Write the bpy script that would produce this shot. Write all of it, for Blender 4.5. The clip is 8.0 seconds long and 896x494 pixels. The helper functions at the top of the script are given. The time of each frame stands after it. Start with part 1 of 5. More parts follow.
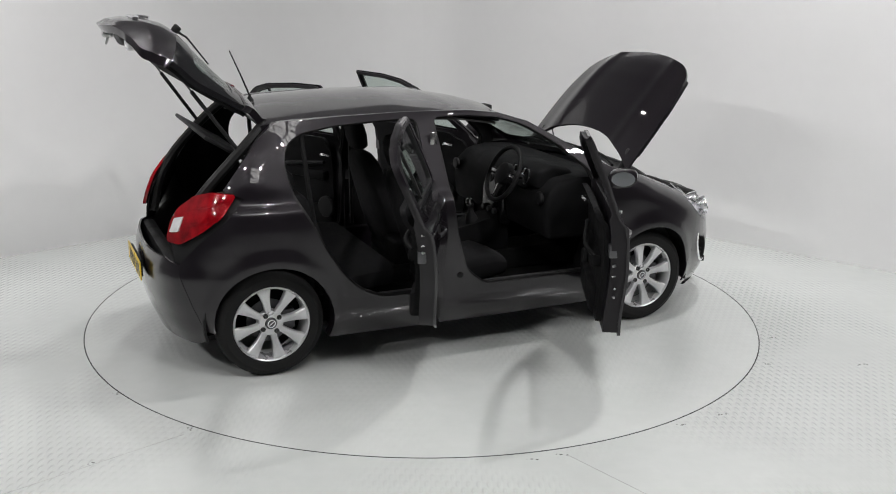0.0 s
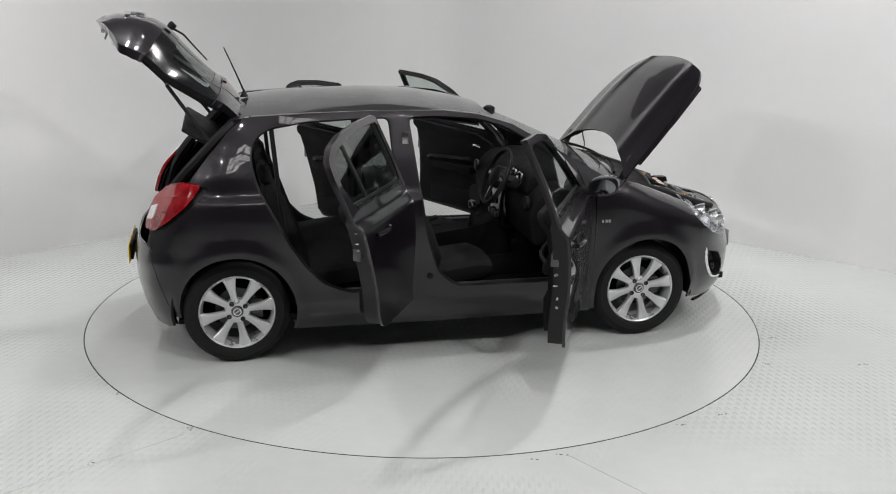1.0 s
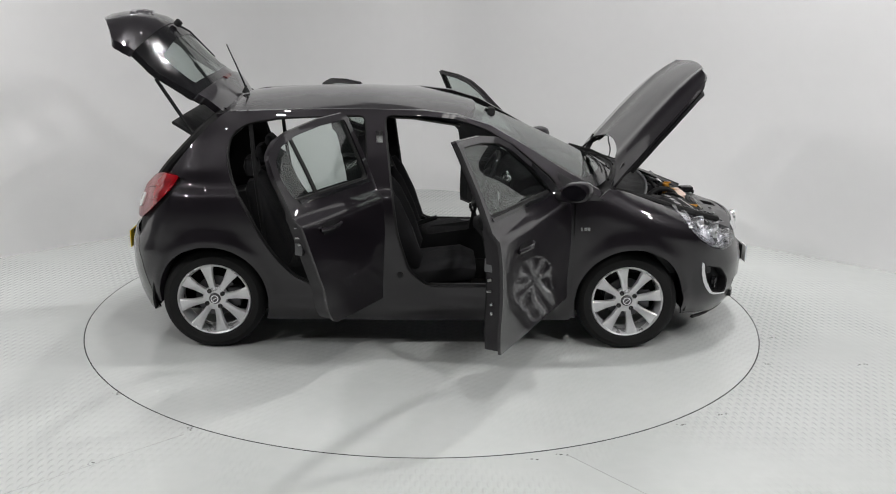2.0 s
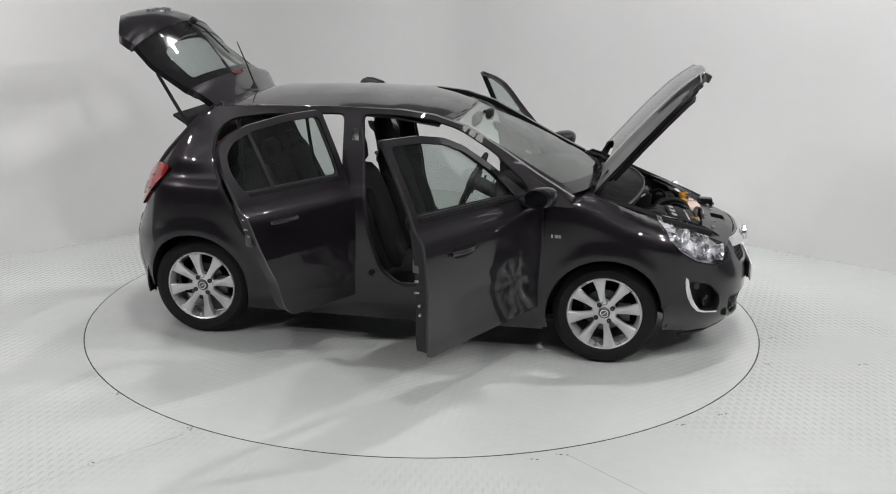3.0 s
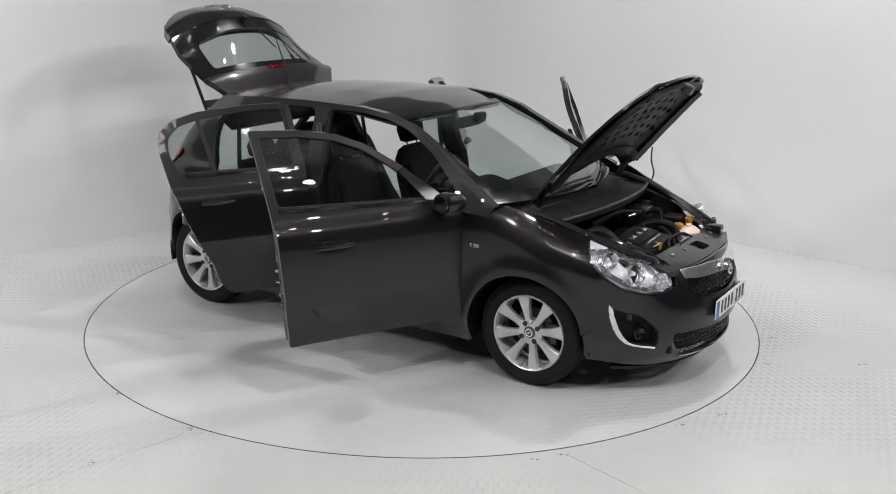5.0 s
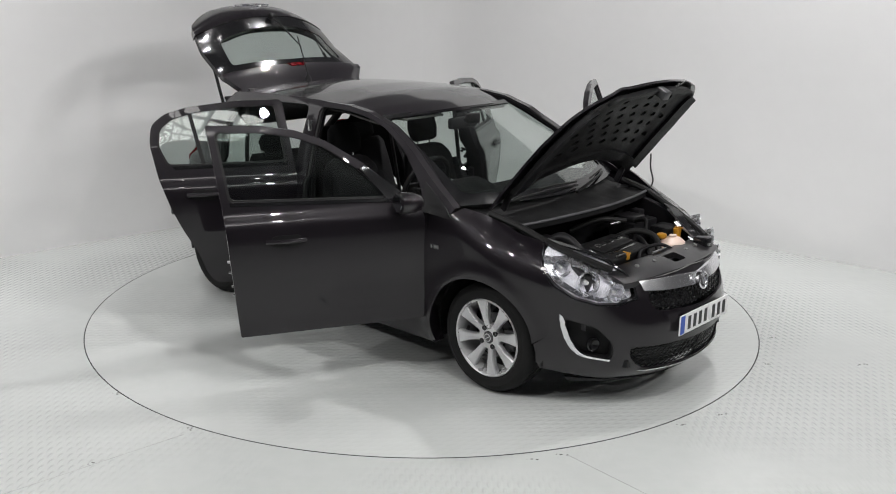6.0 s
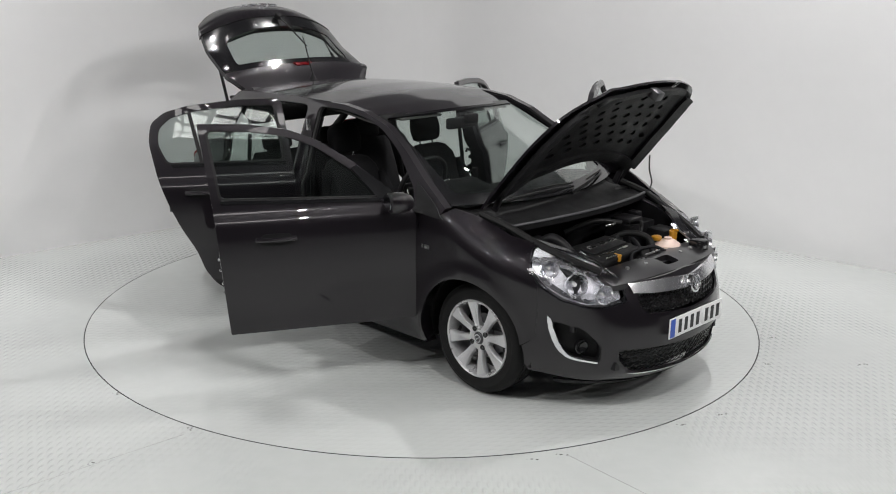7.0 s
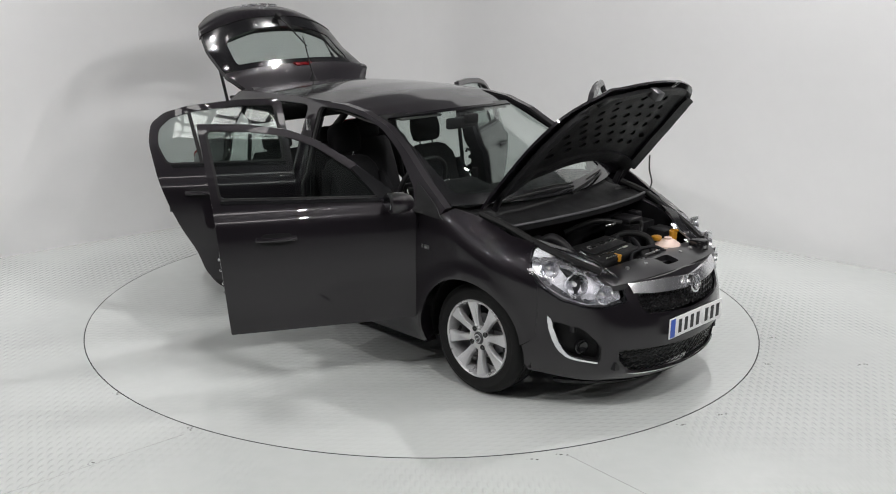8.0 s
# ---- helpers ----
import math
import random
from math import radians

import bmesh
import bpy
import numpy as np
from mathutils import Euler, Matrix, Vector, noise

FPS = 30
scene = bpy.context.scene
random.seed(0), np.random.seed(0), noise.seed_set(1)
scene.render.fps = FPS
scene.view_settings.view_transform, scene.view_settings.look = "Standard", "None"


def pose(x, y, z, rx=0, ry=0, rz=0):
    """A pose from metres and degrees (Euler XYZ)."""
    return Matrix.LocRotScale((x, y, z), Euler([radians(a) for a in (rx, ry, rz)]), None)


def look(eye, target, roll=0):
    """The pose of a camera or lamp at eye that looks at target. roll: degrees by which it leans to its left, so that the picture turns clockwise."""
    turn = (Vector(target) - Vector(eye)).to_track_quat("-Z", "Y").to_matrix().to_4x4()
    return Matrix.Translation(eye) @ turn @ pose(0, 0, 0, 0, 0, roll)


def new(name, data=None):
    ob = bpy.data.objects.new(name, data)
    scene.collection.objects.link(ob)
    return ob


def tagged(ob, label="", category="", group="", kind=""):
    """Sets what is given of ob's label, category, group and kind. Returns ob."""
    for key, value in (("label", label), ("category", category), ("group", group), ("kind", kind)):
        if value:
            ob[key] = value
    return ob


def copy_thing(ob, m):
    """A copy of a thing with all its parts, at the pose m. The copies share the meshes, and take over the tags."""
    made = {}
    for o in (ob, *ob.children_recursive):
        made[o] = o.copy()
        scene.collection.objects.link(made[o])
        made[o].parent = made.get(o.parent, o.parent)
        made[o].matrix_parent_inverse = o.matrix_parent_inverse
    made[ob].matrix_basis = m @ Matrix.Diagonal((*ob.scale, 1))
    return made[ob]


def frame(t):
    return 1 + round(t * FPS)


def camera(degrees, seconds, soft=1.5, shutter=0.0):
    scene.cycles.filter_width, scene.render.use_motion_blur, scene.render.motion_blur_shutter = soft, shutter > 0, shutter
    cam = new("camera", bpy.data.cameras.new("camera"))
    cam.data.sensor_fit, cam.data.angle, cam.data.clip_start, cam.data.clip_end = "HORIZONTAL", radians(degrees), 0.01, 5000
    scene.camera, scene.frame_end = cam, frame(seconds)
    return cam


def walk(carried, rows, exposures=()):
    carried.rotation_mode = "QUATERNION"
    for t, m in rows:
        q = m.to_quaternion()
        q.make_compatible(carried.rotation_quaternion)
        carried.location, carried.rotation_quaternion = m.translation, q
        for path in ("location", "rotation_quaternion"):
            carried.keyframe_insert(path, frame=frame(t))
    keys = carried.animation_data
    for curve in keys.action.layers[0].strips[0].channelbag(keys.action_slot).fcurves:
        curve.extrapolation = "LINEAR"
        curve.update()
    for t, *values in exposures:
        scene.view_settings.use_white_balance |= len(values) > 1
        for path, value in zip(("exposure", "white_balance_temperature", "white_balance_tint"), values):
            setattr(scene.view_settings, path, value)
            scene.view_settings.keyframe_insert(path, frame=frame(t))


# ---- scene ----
EXPO = 0.31
# ---- camera ----
cam = camera(48.72, 8.0, 1.0)
EYE = Vector((0.0752, -6.511, 2.2502))
AIM = EYE + Vector((0.01206, 0.96283, -0.26985)) * 6
walk(cam, [(0, look(EYE, AIM, 0.84)), (8, look(EYE, AIM, 0.84))], [(0, EXPO, 6500, 10), (8, EXPO, 6500, 10)])

# ---- light: a dim indoor world, a grid of ceiling panels and unseen lamps added around ----
world = bpy.data.worlds.new("studio_dim")
scene.world = world
world.use_nodes = True
world.node_tree.nodes["Background"].inputs[0].default_value = (0.9, 0.95, 1.0, 1)
world.node_tree.nodes["Background"].inputs[1].default_value = 0.02


def lamp(name, eye, target, size, watts, color=(1, 0.985, 0.985)):
    data = bpy.data.lights.new(name, "AREA")
    data.shape, data.size, data.energy, data.color = "DISK", size, watts, color
    ob = new(name, data)
    ob.matrix_world = look(eye, target)
    return ob


def spot(name, eye, target, watts, degrees=85):
    data = bpy.data.lights.new(name, "SPOT")
    data.energy, data.color, data.shadow_soft_size = watts, (1, 0.985, 0.985), 0.055
    data.spot_size, data.spot_blend = radians(degrees), 0.7
    ob = new(name, data)
    ob.matrix_world = look(eye, target)
    return ob


# unseen floods added at both sides to light the walls and cast car shadows
TRACKS = [((-5.9, -3.6, 4.6), (0.8, 0.6, 1.0), 56), ((-4.6, -5.3, 4.6), (0.8, 0.6, 1.0), 54), ((-5.3, -2.2, 4.7), (0.8, 0.6, 0.8), 18),
          ((6.0, -3.6, 4.6), (-0.8, 0.6, 1.0), 50), ((4.7, -5.3, 4.6), (-0.8, 0.6, 1.0), 50), ((5.4, -2.2, 4.7), (-0.8, 0.6, 0.8), 44)]
# unseen fill spots added to brighten the walls: lamp, the place on the wall that it lights, watts
WALL_FILLS = [((-2.5, -0.25, 4.6), (-3.6, 0.8, 2.5), 104), ((-3.5, -1.2, 4.6), (-4.6, -0.2, 2.5), 132),
           ((0.5, 1.75, 4.6), (1.1, 3.05, 2.4), 54), ((1.5, 0.95, 4.6), (2.4, 2.0, 2.4), 88), ((2.9, -0.2, 4.6), (3.8, 0.85, 2.4), 118)]
# unseen spots added overhead to brighten the floor
SPOTS = [((0.4, 1.9, 4.9), (0.1, -1.0, 0.0), 300, 85), ((-1.9, 0.3, 4.9), (-1.0, -0.8, 0.0), 130, 85), ((2.1, 0.1, 4.9), (1.0, -0.8, 0.0), 250, 85), ((1.2, -4.2, 4.9), (1.2, -2.9, 0.0), 230, 110), ((-1.6, -4.4, 4.9), (-1.4, -3.0, 0.0), 120, 110)]
for at, aim, watts in TRACKS:
    lamp("flood_lamp_light", at, aim, 0.16, watts)
for at, aim, watts in WALL_FILLS:
    spot("wall_fill_light", at, aim, watts, 86)
for at, aim, watts, wide in SPOTS:
    spot("floor_fill_light", at, aim, watts, wide)

# ---- materials ----
def mat(name, color, rough=0.5, metal=0.0, vary=0.12, scale=6.0, bump=0.0, bump_scale=120.0, coat=0.0, spec=0.5, rough_vary=0.08):
    """A surface with two scales of colour variation, uneven gloss and fine relief."""
    m = bpy.data.materials.new(name)
    m.use_nodes = True
    nt = m.node_tree
    b = nt.nodes["Principled BSDF"]
    tc = nt.nodes.new("ShaderNodeTexCoord")
    big, fine = nt.nodes.new("ShaderNodeTexNoise"), nt.nodes.new("ShaderNodeTexNoise")
    big.inputs["Scale"].default_value, fine.inputs["Scale"].default_value = scale, scale * 14
    big.inputs["Detail"].default_value = fine.inputs["Detail"].default_value = 3
    for n in (big, fine):
        nt.links.new(tc.outputs["Object"], n.inputs["Vector"])
    mix = nt.nodes.new("ShaderNodeMath")
    mix.operation = "MULTIPLY_ADD"
    nt.links.new(fine.outputs["Fac"], mix.inputs[0])
    mix.inputs[1].default_value = 0.4
    nt.links.new(big.outputs["Fac"], mix.inputs[2])
    ramp = nt.nodes.new("ShaderNodeMapRange")
    ramp.inputs[1].default_value, ramp.inputs[2].default_value = 0.45, 0.95
    ramp.inputs[3].default_value, ramp.inputs[4].default_value = 1 - vary, 1 + vary
    nt.links.new(mix.outputs[0], ramp.inputs[0])
    col = nt.nodes.new("ShaderNodeMix")
    col.data_type, col.blend_type = "RGBA", "MULTIPLY"
    col.inputs[0].default_value = 1
    col.inputs[6].default_value = (*color, 1)
    nt.links.new(ramp.outputs[0], col.inputs[7])
    nt.links.new(col.outputs[2], b.inputs["Base Color"])
    rr = nt.nodes.new("ShaderNodeMapRange")
    rr.inputs[1].default_value, rr.inputs[2].default_value = 0.3, 0.7
    rr.inputs[3].default_value, rr.inputs[4].default_value = max(rough - rough_vary, 0.02), min(rough + rough_vary, 1)
    nt.links.new(big.outputs["Fac"], rr.inputs[0])
    nt.links.new(rr.outputs[0], b.inputs["Roughness"])
    b.inputs["Metallic"].default_value = metal
    b.inputs["Specular IOR Level"].default_value = spec
    b.inputs["Coat Weight"].default_value = coat
    b.inputs["Coat Roughness"].default_value = 0.03
    if bump:
        bn = nt.nodes.new("ShaderNodeTexNoise")
        bn.inputs["Scale"].default_value = bump_scale
        nt.links.new(tc.outputs["Object"], bn.inputs["Vector"])
        bp = nt.nodes.new("ShaderNodeBump")
        bp.inputs["Strength"].default_value, bp.inputs["Distance"].default_value = bump, 0.004
        nt.links.new(bn.outputs["Fac"], bp.inputs["Height"])
        nt.links.new(bp.outputs[0], b.inputs["Normal"])
    return m


def glass(name, color, rough=0.0, tint=0.85):
    """Thin pane: clear see-through mixed with a mirror-like gloss by Fresnel."""
    m = bpy.data.materials.new(name)
    m.use_nodes = True
    nt = m.node_tree
    nt.nodes.remove(nt.nodes["Principled BSDF"])
    out = nt.nodes["Material Output"]
    tr, gl, mx, fr = (nt.nodes.new("ShaderNode" + k) for k in ("BsdfTransparent", "BsdfGlossy", "MixShader", "LayerWeight"))
    tr.inputs[0].default_value = (*[c * tint for c in color], 1)
    gl.inputs["Roughness"].default_value = rough
    fr.inputs[0].default_value = 0.5
    pw, ma = nt.nodes.new("ShaderNodeMath"), nt.nodes.new("ShaderNodeMath")
    pw.operation, ma.operation = "POWER", "MULTIPLY_ADD"
    pw.inputs[1].default_value, ma.inputs[1].default_value, ma.inputs[2].default_value = 4.0, 0.75, 0.06
    nt.links.new(fr.outputs["Facing"], pw.inputs[0])
    nt.links.new(pw.outputs[0], ma.inputs[0])
    nt.links.new(ma.outputs[0], mx.inputs[0])
    nt.links.new(tr.outputs[0], mx.inputs[1])
    nt.links.new(gl.outputs[0], mx.inputs[2])
    nt.links.new(mx.outputs[0], out.inputs[0])
    return m


def glow(name, color, strength):
    m = bpy.data.materials.new(name)
    m.use_nodes = True
    b = m.node_tree.nodes["Principled BSDF"]
    b.inputs["Base Color"].default_value = (*color, 1)
    b.inputs["Emission Color"].default_value = (*color, 1)
    b.inputs["Emission Strength"].default_value = strength
    return m


def plate_floor(name, color, tread=0.35, spin=0.0, gloss=0.20):
    """Grey painted floor with a raised five-bar tread relief, patchy where worn, and scuffs."""
    m = mat(name, color, gloss, 0.0, 0.05, 0.8, 0, 1, 0.0, 0.5, 0.03)
    nt = m.node_tree
    b = nt.nodes["Principled BSDF"]
    tc = nt.nodes.new("ShaderNodeTexCoord")
    mp = nt.nodes.new("ShaderNodeMapping")
    mp.inputs["Rotation"].default_value = (0, 0, spin)
    nt.links.new(tc.outputs["Object"], mp.inputs[0])
    waves = []
    for turn in (0.0, math.pi / 2):
        v = nt.nodes.new("ShaderNodeMapping")
        v.inputs["Rotation"].default_value = (0, 0, turn + math.pi / 4)
        v.inputs["Scale"].default_value = (30, 12, 1)
        nt.links.new(mp.outputs[0], v.inputs[0])
        vo = nt.nodes.new("ShaderNodeTexVoronoi")
        vo.inputs["Randomness"].default_value = 0.0
        vo.inputs["Scale"].default_value = 1.0
        nt.links.new(v.outputs[0], vo.inputs[0])
        r = nt.nodes.new("ShaderNodeMapRange")
        r.inputs[1].default_value, r.inputs[2].default_value = 0.18, 0.42
        r.inputs[3].default_value, r.inputs[4].default_value = 1, 0
        nt.links.new(vo.outputs["Distance"], r.inputs[0])
        waves.append(r)
    ck = nt.nodes.new("ShaderNodeTexChecker")
    ck.inputs["Scale"].default_value = 12.0
    nt.links.new(mp.outputs[0], ck.inputs[0])
    sel = nt.nodes.new("ShaderNodeMix")
    nt.links.new(ck.outputs["Fac"], sel.inputs[0])
    nt.links.new(waves[0].outputs[0], sel.inputs[2])
    nt.links.new(waves[1].outputs[0], sel.inputs[3])
    wear = nt.nodes.new("ShaderNodeTexNoise")
    wear.inputs["Scale"].default_value = 0.7
    nt.links.new(tc.outputs["Object"], wear.inputs[0])
    wr = nt.nodes.new("ShaderNodeMapRange")
    wr.inputs[1].default_value, wr.inputs[2].default_value = 0.40, 0.68
    nt.links.new(wear.outputs["Fac"], wr.inputs[0])
    mul = nt.nodes.new("ShaderNodeMath")
    mul.operation = "MULTIPLY"
    nt.links.new(sel.outputs[0], mul.inputs[0])
    nt.links.new(wr.outputs[0], mul.inputs[1])
    bp = nt.nodes.new("ShaderNodeBump")
    bp.inputs["Strength"].default_value, bp.inputs["Distance"].default_value = tread, 0.005
    nt.links.new(mul.outputs[0], bp.inputs["Height"])
    nt.links.new(bp.outputs[0], b.inputs["Normal"])
    return m


def paint_metallic():
    """Dark grey metallic car paint: fine flake under a clear coat."""
    m = mat("grey_metallic_paint", (0.0096, 0.0076, 0.0102), 0.36, 0.25, 0.06, 3.0, 0, 1, 1.0, 0.2, 0.03)
    m.node_tree.nodes["Principled BSDF"].inputs["Coat Roughness"].default_value = 0.012
    nt = m.node_tree
    b = nt.nodes["Principled BSDF"]
    tc = nt.nodes.new("ShaderNodeTexCoord")
    vo = nt.nodes.new("ShaderNodeTexVoronoi")
    vo.inputs["Scale"].default_value = 900
    nt.links.new(tc.outputs["Object"], vo.inputs[0])
    bp = nt.nodes.new("ShaderNodeBump")
    bp.inputs["Strength"].default_value, bp.inputs["Distance"].default_value = 0.06, 0.001
    nt.links.new(vo.outputs["Color"], bp.inputs["Height"])
    nt.links.new(bp.outputs[0], b.inputs["Normal"])
    return m


PAINT = paint_metallic()
INNER = mat("grey_door_shut_paint", (0.012, 0.0105, 0.0125), 0.5, 0.2, 0.10, 4, coat=0.2, spec=0.25)
BLACK = mat("black_textured_plastic", (0.008, 0.008, 0.0085), 0.55, 0, 0.15, 8, 0.15, 400, spec=0.22)
GLOSSBLACK = mat("gloss_black_trim", (0.01, 0.01, 0.011), 0.12, 0, 0.1, 6)
RUBBER = mat("tyre_rubber", (0.011, 0.011, 0.011), 0.7, 0, 0.2, 10, 0.2, 200, spec=0.22)
SEAL = mat("black_rubber_seal", (0.012, 0.012, 0.012), 0.5, spec=0.22)
ALLOY = mat("silver_alloy", (0.66, 0.66, 0.67), 0.32, 0.55, 0.08, 8, coat=0.3)
DARKSTEEL = mat("dark_steel", (0.12, 0.12, 0.125), 0.42, 0.8, 0.2, 12)
STEEL = mat("bright_steel", (0.5, 0.5, 0.5), 0.25, 1.0, 0.1, 12)
# mirror colour darkened to stand in for a reflection of the dark car side
MIRROR = mat("darkened_mirror_glass", (0.35, 0.36, 0.38), 0.03, 1.0, 0.02, 4, rough_vary=0.01)
CHROME = mat("chrome", (0.90, 0.90, 0.92), 0.24, 1.0, 0.03, 6, rough_vary=0.03)
CLOTH = mat("charcoal_seat_cloth", (0.012, 0.012, 0.013), 0.9, 0, 0.25, 20, 0.5, 700, spec=0.22)
DASH = mat("charcoal_dashboard", (0.008, 0.008, 0.0085), 0.75, 0, 0.12, 10, 0.2, 500, spec=0.1)
CARPET = mat("black_carpet", (0.008, 0.008, 0.008), 0.95, 0, 0.3, 25, 0.6, 600, spec=0.22)
LINER = mat("grey_headlining", (0.09, 0.088, 0.086), 0.9, 0, 0.05, 10, 0.3, 500, spec=0.22)
ENGINE = mat("engine_black", (0.010, 0.010, 0.011), 0.45, 0, 0.3, 15, 0.2, 90, spec=0.22)
BAY = mat("engine_bay_paint", (0.02, 0.019, 0.021), 0.35, 0.3, 0.2, 6, coat=0.3)
REDLENS = mat("red_lens", (0.25, 0.003, 0.007), 0.08, 0, 0.55, 11, coat=0.4)
DARKRED = mat("dark_red_lens", (0.09, 0.002, 0.004), 0.12, 0, 0.3, 30)
WHITELENS = mat("clear_white_lens", (0.72, 0.72, 0.72), 0.1, 0, 0.15, 20, coat=1.0)
AMBER = mat("amber_cap", (0.50, 0.24, 0.02), 0.35)
TANK = mat("pink_coolant_tank", (0.74, 0.57, 0.49), 0.35, 0, 0.12, 14)
YELLOWPLATE = mat("yellow_plate", (0.80, 0.55, 0.03), 0.3, 0, 0.04, 5)
WHITEPLATE = mat("white_plate", (0.8, 0.8, 0.8), 0.3, 0, 0.03, 5)
INK = mat("plate_black", (0.012, 0.012, 0.012), 0.4)
BLUE = mat("plate_blue", (0.02, 0.08, 0.45), 0.35)
LAMPBACK = mat("lamp_bezel", (0.82, 0.82, 0.84), 0.28, 0.0, 0.15, 40)
REFLECTOR = mat("lamp_reflector", (0.86, 0.86, 0.88), 0.26, 0.9, 0.08, 30, rough_vary=0.05)
GLASS = glass("side_window_glass", (0.88, 0.93, 0.91), 0.0, 0.92)
SCREEN = glass("windscreen_glass", (0.90, 0.955, 0.93), 0.0, 0.95)
LAMPGLASS = glass("headlamp_cover", (0.98, 0.98, 1.0), 0.01, 0.97)
WALL = mat("white_wall_paint", (0.80, 0.80, 0.80), 0.75, 0, 0.02, 0.6, 0.08, 90)
UNSEEN_DARK = mat("unseen_dark_wall", (0.10, 0.10, 0.105), 0.85, 0, 0.10, 0.7, 0.1, 60)
CEIL = mat("dark_ceiling", (0.10, 0.10, 0.10), 0.8, 0, 0.04, 1)
FLOOR = plate_floor("grey_floor_paint", (0.51, 0.53, 0.515), 1.0, 0.0, 0.16)
TABLE = plate_floor("grey_turntable_paint", (0.54, 0.56, 0.545), 0.28, 0.4, 0.13)
FAINT = mat("filled_joint", (0.36, 0.37, 0.35), 0.6, 0, 0.3, 9)
GAP = mat("dark_gap", (0.03, 0.03, 0.03), 0.8)
SPOT = glow("downlight_glow", (1.0, 0.98, 0.95), 120.0)
PANEL = glow("light_panel", (1.0, 0.985, 0.96), 4.5)


# ---- mesh helpers ----
def finish(bm, name, material, angle=38):
    me = bpy.data.meshes.new(name)
    bmesh.ops.recalc_face_normals(bm, faces=bm.faces)
    bm.to_mesh(me)
    bm.free()
    for f in me.polygons:
        f.use_smooth = True
    me.set_sharp_from_angle(angle=radians(angle))
    me.materials.append(material)
    return me


def part(name, bm, material, parent=None, label="", at=None, angle=38):
    ob = new(name, finish(bm, name, material, angle))
    ob.parent = parent
    if at is not None:
        ob.matrix_basis = at
    return tagged(ob, label)


def box(bm, x0, x1, y0, y1, z0, z1, bevel=0.0, m=None, seg=2):
    made = bmesh.ops.create_cube(bm, size=1)["verts"]
    for v in made:
        v.co = Vector((x0 + (v.co.x + 0.5) * (x1 - x0), y0 + (v.co.y + 0.5) * (y1 - y0), z0 + (v.co.z + 0.5) * (z1 - z0)))
    if bevel:
        edges = list({e for v in made for e in v.link_edges})
        made = bmesh.ops.bevel(bm, geom=edges, offset=bevel, segments=seg, profile=0.5, affect="EDGES")["verts"]
    if m is not None:
        bmesh.ops.transform(bm, matrix=m, verts=[v for v in made if v.is_valid])
    return made


def lathe(bm, prof, n=48, m=None, closed=False):
    """Turns a profile of (radius, height) round the local z axis."""
    rings = [[bm.verts.new((r * math.cos(2 * math.pi * i / n), r * math.sin(2 * math.pi * i / n), h)) for i in range(n)] for r, h in prof]
    pairs = list(zip(rings, rings[1:])) + ([(rings[-1], rings[0])] if closed else [])
    for a, b in pairs:
        for i in range(n):
            bm.faces.new((a[i], a[(i + 1) % n], b[(i + 1) % n], b[i]))
    if not closed:
        if prof[0][0] > 1e-5:
            bm.faces.new(rings[0][::-1])
        if prof[-1][0] > 1e-5:
            bm.faces.new(rings[-1])
    if m is not None:
        bmesh.ops.transform(bm, matrix=m, verts=[v for r in rings for v in r])
    return rings


def tube(bm, pts, r, n=8, taper=1.0):
    """A round bar along a line of points."""
    pts = [Vector(p) for p in pts]
    rings = []
    for i, p in enumerate(pts):
        d = (pts[min(i + 1, len(pts) - 1)] - pts[max(i - 1, 0)]).normalized()
        a = d.orthogonal().normalized() if i == 0 else (a - d * a.dot(d)).normalized()
        b = d.cross(a)
        k = r * (1 + (taper - 1) * i / max(len(pts) - 1, 1))
        rings.append([bm.verts.new(p + k * (math.cos(2 * math.pi * j / n) * a + math.sin(2 * math.pi * j / n) * b)) for j in range(n)])
    for u, v in zip(rings, rings[1:]):
        for j in range(n):
            bm.faces.new((u[j], u[(j + 1) % n], v[(j + 1) % n], v[j]))
    bm.faces.new(rings[0][::-1])
    bm.faces.new(rings[-1])


def smooth_line(pts, n=8):
    """Catmull-Rom through the points."""
    out = []
    p = [Vector(q) for q in pts]
    p = [p[0] * 2 - p[1]] + p + [p[-1] * 2 - p[-2]]
    for i in range(1, len(p) - 2):
        for k in range(n):
            t = k / n
            a, b, c, d = p[i - 1:i + 3]
            out.append(0.5 * (2 * b + (c - a) * t + (2 * a - 5 * b + 4 * c - d) * t * t + (3 * b - a - 3 * c + d) * t ** 3))
    return out + [p[-2]]


def cyl(bm, p, q, r, n=20, bevel=0.0):
    p, q = Vector(p), Vector(q)
    L = (q - p).length
    m = Matrix.Translation(p) @ (q - p).to_track_quat("Z", "Y").to_matrix().to_4x4()
    prof = [(r, 0), (r, L)] if not bevel else [(r - bevel, 0), (r, bevel), (r, L - bevel), (r - bevel, L)]
    lathe(bm, prof, n, m)


# ---- the studio ----
CORNER = Vector((-0.09, 4.02))
DL, DR = Vector((-0.742, -0.671)), Vector((0.773, -0.635))


